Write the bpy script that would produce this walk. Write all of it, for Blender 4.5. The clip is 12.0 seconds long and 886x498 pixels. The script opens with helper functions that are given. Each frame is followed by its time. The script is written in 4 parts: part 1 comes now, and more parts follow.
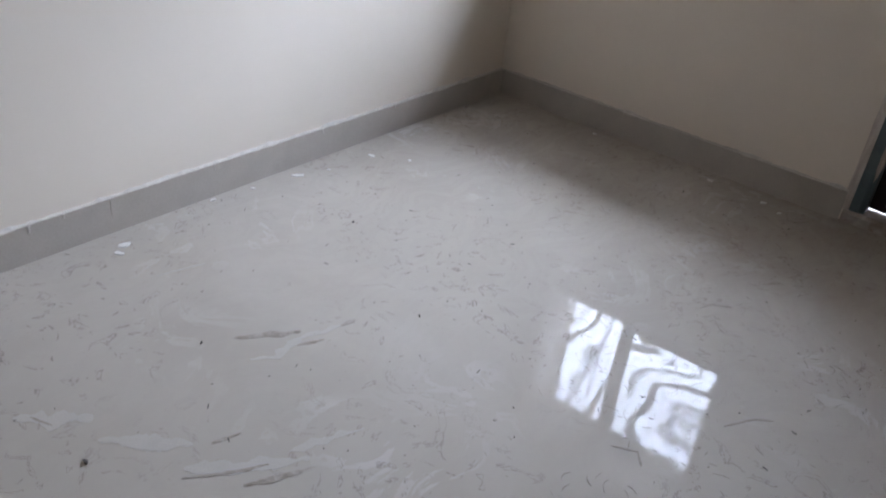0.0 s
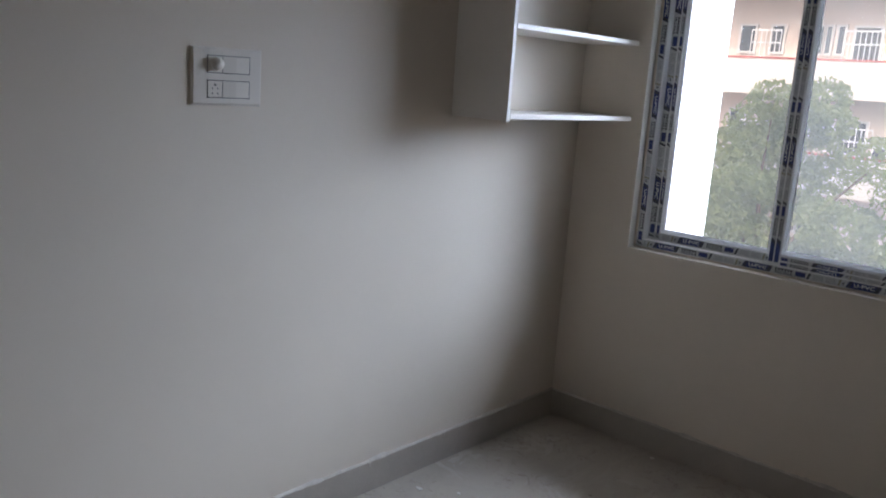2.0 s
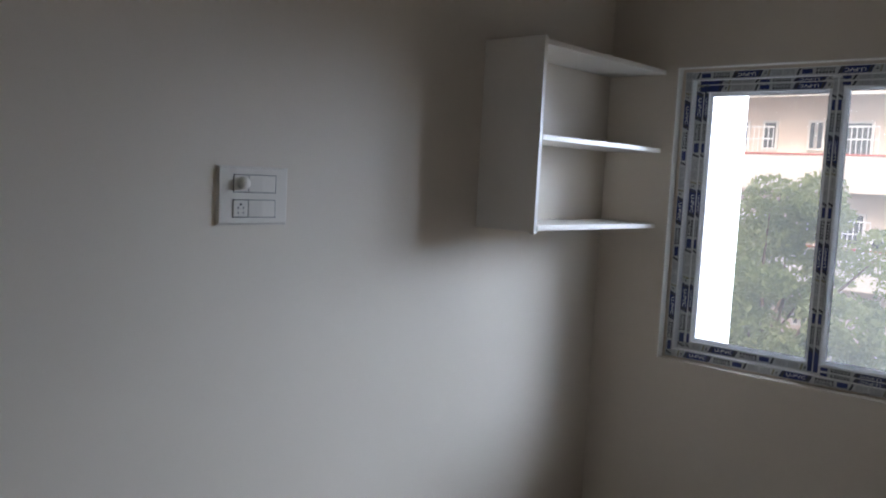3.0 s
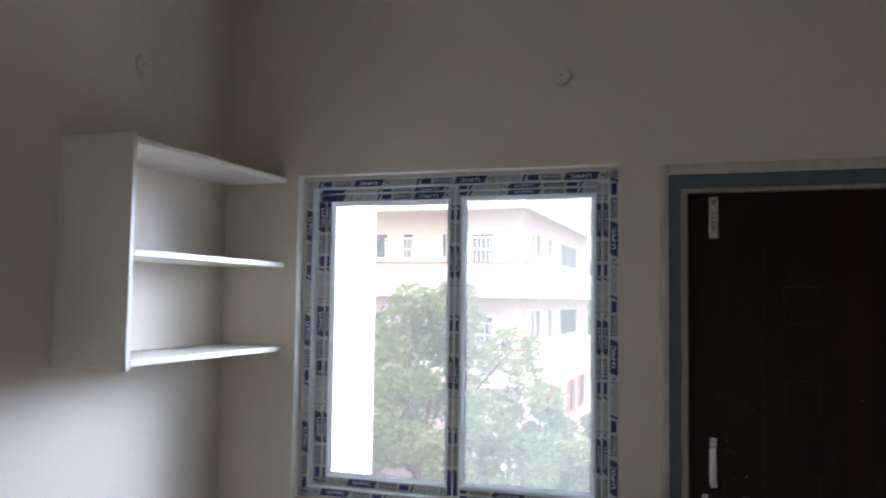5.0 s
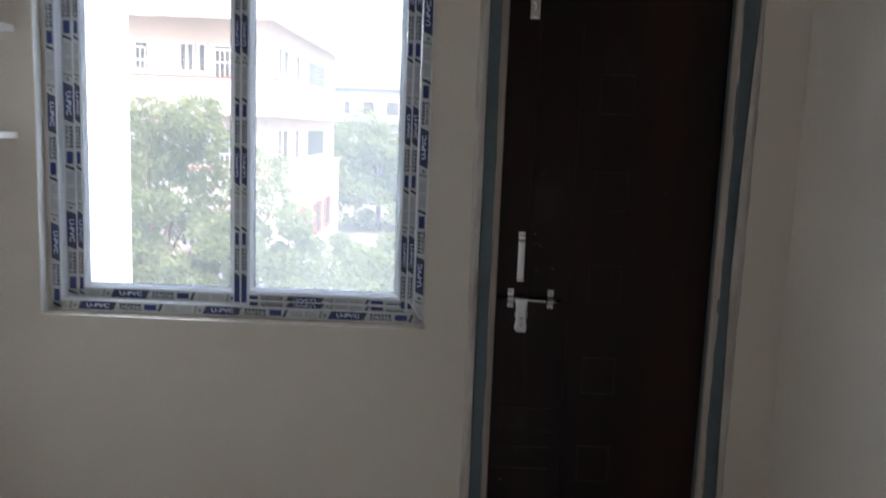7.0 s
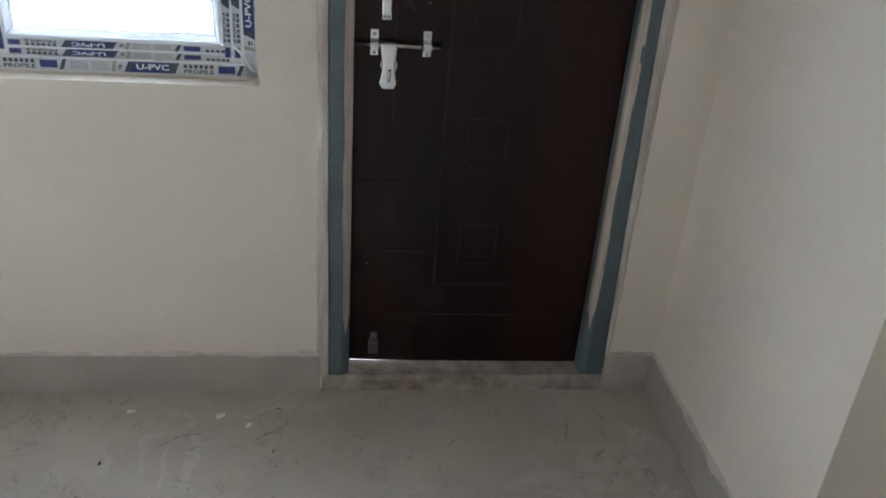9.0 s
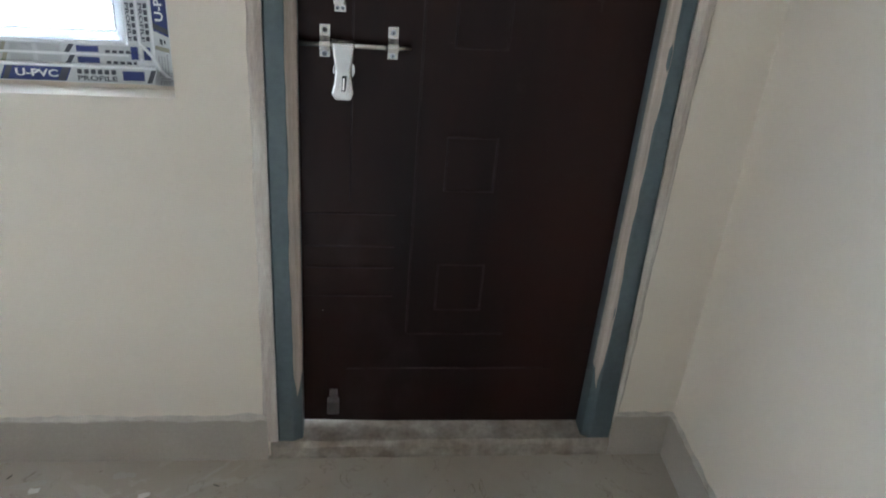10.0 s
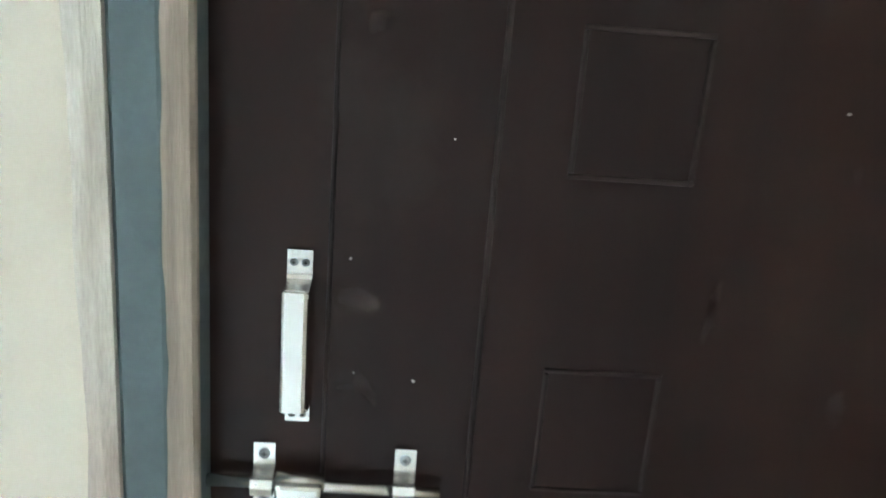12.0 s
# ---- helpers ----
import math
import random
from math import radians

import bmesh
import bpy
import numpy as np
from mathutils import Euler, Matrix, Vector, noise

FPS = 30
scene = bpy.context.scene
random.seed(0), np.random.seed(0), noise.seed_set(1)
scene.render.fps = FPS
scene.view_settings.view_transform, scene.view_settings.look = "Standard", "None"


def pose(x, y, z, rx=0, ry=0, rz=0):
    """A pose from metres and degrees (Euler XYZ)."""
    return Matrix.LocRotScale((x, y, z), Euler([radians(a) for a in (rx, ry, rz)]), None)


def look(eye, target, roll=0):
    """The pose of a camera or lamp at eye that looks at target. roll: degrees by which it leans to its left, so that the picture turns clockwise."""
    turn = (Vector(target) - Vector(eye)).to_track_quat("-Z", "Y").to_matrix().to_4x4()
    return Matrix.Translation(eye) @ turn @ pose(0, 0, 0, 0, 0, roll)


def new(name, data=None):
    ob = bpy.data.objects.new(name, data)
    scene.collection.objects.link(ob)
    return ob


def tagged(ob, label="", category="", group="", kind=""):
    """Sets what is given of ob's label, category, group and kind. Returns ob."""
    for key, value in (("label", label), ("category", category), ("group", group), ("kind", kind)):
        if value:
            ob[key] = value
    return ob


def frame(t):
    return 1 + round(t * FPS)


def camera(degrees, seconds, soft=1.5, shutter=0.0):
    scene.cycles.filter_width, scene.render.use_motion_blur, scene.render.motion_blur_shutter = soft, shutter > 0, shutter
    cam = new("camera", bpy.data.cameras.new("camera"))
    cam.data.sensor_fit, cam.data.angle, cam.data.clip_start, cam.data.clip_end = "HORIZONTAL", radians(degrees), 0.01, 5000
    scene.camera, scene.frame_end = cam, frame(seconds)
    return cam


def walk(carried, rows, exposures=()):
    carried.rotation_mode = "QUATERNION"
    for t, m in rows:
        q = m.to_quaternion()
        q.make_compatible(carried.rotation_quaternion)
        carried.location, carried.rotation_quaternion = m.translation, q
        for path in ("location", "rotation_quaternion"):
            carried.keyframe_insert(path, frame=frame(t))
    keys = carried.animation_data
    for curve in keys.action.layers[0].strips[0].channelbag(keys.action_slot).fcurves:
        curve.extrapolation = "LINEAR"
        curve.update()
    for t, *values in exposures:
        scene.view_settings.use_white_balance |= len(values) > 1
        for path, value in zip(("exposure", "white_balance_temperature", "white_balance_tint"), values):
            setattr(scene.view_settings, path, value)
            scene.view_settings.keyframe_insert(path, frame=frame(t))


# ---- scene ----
cam = camera(56.4, 12.0, soft=1.8, shutter=0.3)
PATH = [
    (0, (2.175, -3.332, 1.422), (1.171, -1.938, 0.397), 6.9),
    (0.5, (2.167, -3.329, 1.471), (1.107, -1.876, 0.598), 6.3),
    (1, (2.163, -3.336, 1.53), (0.931, -1.906, 0.868), 4.2),
    (1.5, (2.156, -3.287, 1.566), (0.876, -1.852, 1.015), 3.3),
    (2, (2.13, -3.248, 1.582), (0.823, -1.79, 1.174), 3.9),
    (2.5, (2.076, -3.238, 1.593), (0.717, -1.805, 1.276), 3.7),
    (2.7, (2.035, -3.239, 1.612), (0.671, -1.799, 1.357), 3.3),
    (4.3, (1.885, -3.016, 1.64), (0.828, -1.318, 1.675), 1.0),
    (4.5, (1.916, -2.939, 1.626), (0.957, -1.185, 1.68), 0.9),
    (5, (1.882, -2.825, 1.654), (1.237, -0.936, 1.774), 0.8),
    (5.5, (1.739, -2.756, 1.672), (1.306, -0.823, 1.947), -0.4),
    (6, (1.669, -2.665, 1.664), (1.335, -0.713, 1.944), -1.1),
    (6.5, (1.635, -2.615, 1.602), (1.428, -0.626, 1.604), 0.7),
    (7, (1.636, -2.549, 1.523), (1.604, -0.57, 1.236), 2.2),
    (7.5, (1.736, -2.386, 1.542), (1.771, -0.447, 1.053), 2.4),
    (7.7, (1.766, -2.318, 1.561), (1.835, -0.402, 0.992), 2.6),
    (9.3, (1.761, -1.808, 1.471), (1.995, -0.078, 0.495), 4.5),
    (9.5, (1.793, -1.716, 1.438), (2.021, 0.012, 0.457), 4.6),
    (10, (1.861, -1.478, 1.455), (2.094, 0.232, 0.445), 4.8),
    (10.5, (1.865, -1.266, 1.461), (2.113, 0.466, 0.491), 4.8),
    (11, (1.908, -1.078, 1.455), (2.069, 0.792, 0.763), 4.9),
    (11.5, (1.938, -0.837, 1.44), (2.09, 1.08, 0.892), 4.7),
    (12, (1.928, -0.613, 1.416), (2.026, 1.302, 0.85), 4.5),
]
EXPOSURES = [(0, 1.66, 6650, 16), (0.7, 1.2, 6650, 16), (1.5, 0.85, 6600, 15), (2.5, 0.76, 6550, 13), (4.5, 1.1, 6450, 12), (5.5, 1.7, 6350, 12), (6.5, 1.58, 6350, 12), (7, 1.65, 6300, 11),
             (7.7, 1.9, 6250, 11), (9.3, 2.97, 6150, 8), (10, 3.15, 6100, 6), (10.5, 3.18, 6050, -2), (11, 3.22, 5950, -7), (11.5, 3.42, 5950, -7), (12, 4.12, 5950, -5)]
walk(cam, [(t, look(eye, target, roll)) for t, eye, target, roll in PATH], EXPOSURES)

# ---- world and light ----
world = bpy.data.worlds.new("world")
scene.world = world
world.use_nodes = True
wn = world.node_tree.nodes
sky = wn.new("ShaderNodeTexSky")
sky.sky_type = "NISHITA"
sky.sun_disc = False
sky.sun_elevation = radians(52)
sky.sun_rotation = radians(160)
sky.air_density, sky.dust_density, sky.ozone_density = 1.0, 8.0, 1.0
wn["Background"].inputs["Strength"].default_value = 0.125
world.node_tree.links.new(sky.outputs[0], wn["Background"].inputs["Color"])

sun = new("sun", bpy.data.lights.new("sun", "SUN"))
sun.data.energy, sun.data.angle, sun.data.color = 1.45, radians(3), (1.0, 0.96, 0.9)
sun.matrix_world = look((3, -8, 14), (0, 0, 0))


def area(name, m, w, h, energy, color=(1, 1, 1)):
    lamp = bpy.data.lights.new(name, "AREA")
    lamp.shape, lamp.size, lamp.size_y, lamp.energy, lamp.color = "RECTANGLE", w, h, energy, color
    ob = new(name, lamp)
    ob.matrix_world = m
    return ob


# the sky's light through the window
area("window_sky_light", look((1.25, 2.05, 2.85), (0.95, -2.0, 0.40)), 3.6, 2.5, 560, (0.65, 0.80, 1.04))


# ---- materials ----
def mat(name, color, rough=0.6, metal=0.0, var=0.12, scale=6.0, fine=120.0, bump=0.1, tint=None, spec=0.5, dist=0.004):
    """A surface with broad stains, fine grain and slight relief."""
    m = bpy.data.materials.new(name)
    m.use_nodes = True
    n, l = m.node_tree.nodes, m.node_tree.links
    b = n["Principled BSDF"]
    b.inputs["Metallic"].default_value = metal
    b.inputs["Specular IOR Level"].default_value = spec
    co = n.new("ShaderNodeTexCoord")
    big, small = n.new("ShaderNodeTexNoise"), n.new("ShaderNodeTexNoise")
    big.inputs["Scale"].default_value, big.inputs["Detail"].default_value = scale, 5
    small.inputs["Scale"].default_value, small.inputs["Detail"].default_value = fine, 3
    l.new(co.outputs["Object"], big.inputs["Vector"])
    l.new(co.outputs["Object"], small.inputs["Vector"])
    ramp = n.new("ShaderNodeValToRGB")
    ramp.color_ramp.elements[0].position, ramp.color_ramp.elements[1].position = 0.3, 0.7
    t = tint or [c * (1 - var) for c in color]
    ramp.color_ramp.elements[0].color = (*t, 1)
    ramp.color_ramp.elements[1].color = (*color, 1)
    l.new(big.outputs["Fac"], ramp.inputs["Fac"])
    mix = n.new("ShaderNodeMix")
    mix.data_type, mix.blend_type = "RGBA", "OVERLAY"
    mix.inputs["Factor"].default_value = var
    l.new(ramp.outputs["Color"], mix.inputs["A"])
    l.new(small.outputs["Fac"], mix.inputs["B"])
    l.new(mix.outputs["Result"], b.inputs["Base Color"])
    mr = n.new("ShaderNodeMapRange")
    mr.inputs["To Min"].default_value, mr.inputs["To Max"].default_value = max(0.02, rough - 0.08), min(1, rough + 0.08)
    l.new(big.outputs["Fac"], mr.inputs["Value"])
    l.new(mr.outputs["Result"], b.inputs["Roughness"])
    if bump:
        bp = n.new("ShaderNodeBump")
        bp.inputs["Strength"].default_value, bp.inputs["Distance"].default_value = bump, dist
        l.new(small.outputs["Fac"], bp.inputs["Height"])
        l.new(bp.outputs["Normal"], b.inputs["Normal"])
    return m


WALL = mat("cream_wall_paint", (0.73, 0.648, 0.545), 0.5, var=0.05, scale=1.6, fine=260, bump=0.08, dist=0.002, spec=0.35)
CEIL = mat("white_ceiling_paint", (0.85, 0.82, 0.77), 0.8, var=0.04, scale=2, fine=200, bump=0.05)
SKIRT = mat("skirting_tile", (0.43, 0.385, 0.33), 0.4, var=0.10, scale=9, fine=150, bump=0.05)
PUTTY = mat("plaster_line", (0.62, 0.575, 0.51), 0.85, var=0.2, scale=30, fine=300, bump=0.5)
WHITE = mat("white_laminate", (0.80, 0.755, 0.69), 0.4, var=0.04, scale=4, fine=200, bump=0.03)
PLASTIC = mat("white_plastic", (0.76, 0.71, 0.64), 0.3, var=0.03, scale=10, fine=200, bump=0.0)
GREY_PAINT = mat("grey_primer", (0.107, 0.138, 0.146), 0.5, var=0.2, scale=7, fine=90, bump=0.15)
RAW = mat("bare_wood_edge", (0.50, 0.42, 0.35), 0.75, var=0.25, scale=14, fine=150, bump=0.2, tint=(0.36, 0.29, 0.24))
SMEARED = mat("plaster_smeared_wood", (0.66, 0.61, 0.54), 0.8, var=0.25, scale=6, fine=70, bump=0.3, tint=(0.43, 0.35, 0.30))
for mm in (RAW, SMEARED):
    nn, ll = mm.node_tree.nodes, mm.node_tree.links
    mp = nn.new("ShaderNodeMapping")
    mp.inputs["Scale"].default_value = (9, 9, 0.35) if mm is RAW else (7, 7, 0.9)
    tc = [x for x in nn if x.type == "TEX_COORD"][0]
    ll.new(tc.outputs["Object"], mp.inputs["Vector"])
    for x in nn:
        if x.type == "TEX_NOISE":
            ll.new(mp.outputs["Vector"], x.inputs["Vector"])
SCREW = mat("dull_screw_head", (0.40, 0.40, 0.40), 0.45, 0.9, var=0.2, scale=60, fine=300, bump=0)
SMOKED = mat("smoky_plastic", (0.13, 0.12, 0.115), 0.3, var=0.2, scale=30, fine=200, bump=0)
IVORY = mat("ivory_plastic", (0.70, 0.66, 0.60), 0.5, var=0.04, scale=20, fine=200, bump=0)
STEEL = mat("brushed_steel", (0.72, 0.70, 0.68), 0.24, 0.96, var=0.1, scale=20, fine=300, bump=0.03)
DARK = mat("dark_slot", (0.03, 0.03, 0.03), 0.6, var=0.1, bump=0)
UPVC = mat("white_upvc", (0.82, 0.82, 0.82), 0.3, var=0.03, scale=5, fine=100, bump=0)
FILM = mat("printed_film", (0.60, 0.61, 0.61), 0.35, var=0.12, scale=18, fine=90, bump=0.12)
FILM_BLUE = mat("film_blue_ink", (0.021, 0.038, 0.19), 0.35, var=0.25, scale=25, fine=90, bump=0.1)
FILM_GREY = mat("film_grey_ink", (0.42, 0.43, 0.44), 0.4, var=0.2, scale=60, fine=400, bump=0)
FILM_DARK = mat("film_black_ink", (0.06, 0.06, 0.08), 0.4, var=0.2, scale=40, fine=100, bump=0)
FILM_KHAKI = mat("film_khaki_ink", (0.36, 0.34, 0.25), 0.4, var=0.2, scale=40, fine=100, bump=0)
STONE = mat("threshold_stone", (0.44, 0.39, 0.33), 0.6, var=0.35, scale=15, fine=80, bump=0.4, tint=(0.20, 0.155, 0.12))
CHIP = mat("paint_chip", (0.72, 0.70, 0.66), 0.7, var=0.15, bump=0.1)
GRIT = mat("dark_grit", (0.06, 0.05, 0.045), 0.8, var=0.3, bump=0.1)
BRIGHT = mat("white_outer_paint", (0.82, 0.81, 0.79), 0.8, var=0.06, scale=0.8, fine=30, bump=0.05)
FACADE = mat("pale_facade_paint", (0.64, 0.61, 0.58), 0.8, var=0.08, scale=0.6, fine=20, bump=0.05)
PINK = mat("peach_facade_paint", (0.66, 0.56, 0.48), 0.8, var=0.1, scale=0.6, fine=20, bump=0.05)
RED = mat("red_trim_paint", (0.45, 0.10, 0.08), 0.7, var=0.15, scale=3, fine=30, bump=0.05)
PANE = mat("dark_far_glass", (0.06, 0.066, 0.072), 0.35, var=0.2, scale=0.5, fine=5, bump=0)
RAIL = mat("pale_rail_paint", (0.70, 0.70, 0.70), 0.5, var=0.1, bump=0)
HAZE_BLOCK = mat("hazy_concrete", (0.30, 0.33, 0.35), 0.9, var=0.08, scale=0.2, fine=5, bump=0)
BARK = mat("bark", (0.16, 0.12, 0.09), 0.9, var=0.3, scale=3, fine=25, bump=0.5, dist=0.02)
EARTH = mat("dusty_earth", (0.30, 0.25, 0.20), 0.95, var=0.25, scale=0.15, fine=3, bump=0.2)
ROAD = mat("asphalt", (0.07, 0.07, 0.07), 0.9, var=0.2, scale=0.5, fine=30, bump=0.1)


def leaf_material():
    m = mat("leaves", (0.22, 0.25, 0.12), 0.6, var=0.2, scale=1.2, fine=8, bump=0, tint=(0.12, 0.16, 0.075))
    n, l = m.node_tree.nodes, m.node_tree.links
    b = n["Principled BSDF"]
    tr = n.new("ShaderNodeBsdfTranslucent")
    tr.inputs["Color"].default_value = (0.30, 0.36, 0.14, 1)
    mx = n.new("ShaderNodeMixShader")
    mx.inputs[0].default_value = 0.45
    l.new(b.outputs[0], mx.inputs[1])
    l.new(tr.outputs[0], mx.inputs[2])
    l.new(mx.outputs[0], n["Material Output"].inputs["Surface"])
    return m


LEAF = leaf_material()


def floor_material():
    """Polished pale marble tile under building dust: swirls and scuffs dull it in places."""
    m = bpy.data.materials.new("dusty_marble_floor")
    m.use_nodes = True
    n, l = m.node_tree.nodes, m.node_tree.links
    b = n["Principled BSDF"]
    b.inputs["Specular IOR Level"].default_value = 0.4
    co = n.new("ShaderNodeTexCoord")

    def noise_tex(scale, detail, distort, rough=0.55):
        t = n.new("ShaderNodeTexNoise")
        t.inputs["Scale"].default_value, t.inputs["Detail"].default_value = scale, detail
        t.inputs["Distortion"].default_value, t.inputs["Roughness"].default_value = distort, rough
        l.new(co.outputs["Object"], t.inputs["Vector"])
        return t

    def ramp(src, stops):
        r = n.new("ShaderNodeValToRGB")
        while len(r.color_ramp.elements) < len(stops):
            r.color_ramp.elements.new(0.5)
        for e, (p, c) in zip(r.color_ramp.elements, stops):
            e.position, e.color = p, (*c, 1)
        l.new(src, r.inputs["Fac"])
        return r

    def mixc(kind, fac, a, bb):
        x = n.new("ShaderNodeMix")
        x.data_type, x.blend_type = "RGBA", kind
        if isinstance(fac, float):
            x.inputs["Factor"].default_value = fac
        else:
            l.new(fac, x.inputs["Factor"])
        l.new(a, x.inputs["A"])
        l.new(bb, x.inputs["B"])
        return x.outputs["Result"]

    base = ramp(noise_tex(1.3, 6, 0.6).outputs["Fac"], [(0.3, (0.395, 0.350, 0.295)), (0.7, (0.465, 0.420, 0.362))])
    swirl = ramp(noise_tex(3.2, 5, 2.4).outputs["Fac"], [(0.55, (0, 0, 0)), (0.58, (0.7, 0.7, 0.7)), (0.63, (0.7, 0.7, 0.7)), (0.66, (0, 0, 0))])
    patch = ramp(noise_tex(1.1, 3, 0.5).outputs["Fac"], [(0.52, (0, 0, 0)), (0.64, (1, 1, 1))])
    both = n.new("ShaderNodeMath")
    both.operation = "MULTIPLY"
    l.new(swirl.outputs["Color"], both.inputs[0])
    l.new(patch.outputs["Color"], both.inputs[1])
    pale = n.new("ShaderNodeRGB")
    pale.outputs[0].default_value = (0.51, 0.475, 0.43, 1)
    dirt = n.new("ShaderNodeRGB")
    dirt.outputs[0].default_value = (0.20, 0.16, 0.135, 1)
    c1 = mixc("MIX", both.outputs[0], base.outputs["Color"], pale.outputs[0])
    streak = ramp(noise_tex(8, 5, 3.0).outputs["Fac"], [(0.60, (0, 0, 0)), (0.614, (0.85, 0.85, 0.85)), (0.632, (0, 0, 0))])
    zone = ramp(noise_tex(1.7, 2, 0.3).outputs["Fac"], [(0.43, (0.05, 0.05, 0.05)), (0.56, (1, 1, 1))])
    st = n.new("ShaderNodeMath")
    st.operation = "MULTIPLY"
    l.new(streak.outputs["Color"], st.inputs[0])
    l.new(zone.outputs["Color"], st.inputs[1])
    c2 = mixc("MIX", st.outputs[0], c1, dirt.outputs[0])
    # brown dirt trodden in round the doorway
    away = n.new("ShaderNodeVectorMath")
    away.operation = "DISTANCE"
    away.inputs[1].default_value = (2.0, -0.25, 0)
    l.new(co.outputs["Object"], away.inputs[0])
    near = n.new("ShaderNodeMapRange")
    near.inputs["From Min"].default_value, near.inputs["From Max"].default_value = 0.35, 1.5
    near.inputs["To Min"].default_value, near.inputs["To Max"].default_value = 1.0, 0.0
    l.new(away.outputs["Value"], near.inputs["Value"])
    cloud = ramp(noise_tex(3.6, 6, 1.2).outputs["Fac"], [(0.36, (0.12, 0.12, 0.12)), (0.66, (0.5, 0.5, 0.5))])
    tread = n.new("ShaderNodeMath")
    tread.operation = "MULTIPLY"
    l.new(near.outputs["Result"], tread.inputs[0])
    l.new(cloud.outputs["Color"], tread.inputs[1])
    mud = n.new("ShaderNodeRGB")
    mud.outputs[0].default_value = (0.37, 0.305, 0.245, 1)
    c3 = mixc("MIX", tread.outputs[0], c2, mud.outputs[0])
    l.new(c3, b.inputs["Base Color"])
    # wiped patches with sharp borders, and fine scratches that only the gloss shows
    wipe = n.new("ShaderNodeTexWave")
    wipe.inputs["Scale"].default_value, wipe.inputs["Distortion"].default_value = 1.6, 11.0
    wipe.inputs["Detail"].default_value, wipe.inputs["Detail Scale"].default_value = 4.0, 1.4
    l.new(co.outputs["Object"], wipe.inputs["Vector"])
    dull = ramp(wipe.outputs["Fac"], [(0.10, (0.9, 0.9, 0.9)), (0.13, (0.1, 0.1, 0.1)), (0.42, (0, 0, 0)), (0.45, (0.5, 0.5, 0.5)), (0.60, (0.75, 0.75, 0.75)), (0.63, (0, 0, 0)), (0.90, (0.05, 0.05, 0.05)), (0.93, (0.7, 0.7, 0.7))])
    scratch = ramp(noise_tex(17, 4, 2.6, 0.6).outputs["Fac"], [(0.478, (0, 0, 0)), (0.490, (0.8, 0.8, 0.8)), (0.502, (0, 0, 0)), (0.600, (0, 0, 0)), (0.610, (0.6, 0.6, 0.6)), (0.620, (0, 0, 0))])
    hatch = n.new("ShaderNodeMath")
    hatch.operation, hatch.use_clamp = "MULTIPLY_ADD", True
    l.new(scratch.outputs["Color"], hatch.inputs[0])
    l.new(zone.outputs["Color"], hatch.inputs[1])
    l.new(dull.outputs["Color"], hatch.inputs[2])
    film = n.new("ShaderNodeMath")
    film.operation, film.use_clamp = "ADD", True
    l.new(both.outputs[0], film.inputs[0])
    l.new(hatch.outputs[0], film.inputs[1])
    film_all = n.new("ShaderNodeMath")
    film_all.operation, film_all.use_clamp = "ADD", True
    l.new(film.outputs[0], film_all.inputs[0])
    l.new(st.outputs[0], film_all.inputs[1])
    for socket, lo, hi in (("Roughness", 0.003, 0.06), ("Specular IOR Level", 0.095, 0.0)):
        mr = n.new("ShaderNodeMapRange")
        mr.inputs["To Min"].default_value, mr.inputs["To Max"].default_value = lo, hi
        l.new(film_all.outputs[0], mr.inputs["Value"])
        l.new(mr.outputs["Result"], b.inputs[socket])
    bp = n.new("ShaderNodeBump")
    bp.inputs["Strength"].default_value, bp.inputs["Distance"].default_value = 0.008, 0.001
    l.new(noise_tex(60, 4, 0).outputs["Fac"], bp.inputs["Height"])
    l.new(bp.outputs["Normal"], b.inputs["Normal"])
    return m


FLOOR = floor_material()


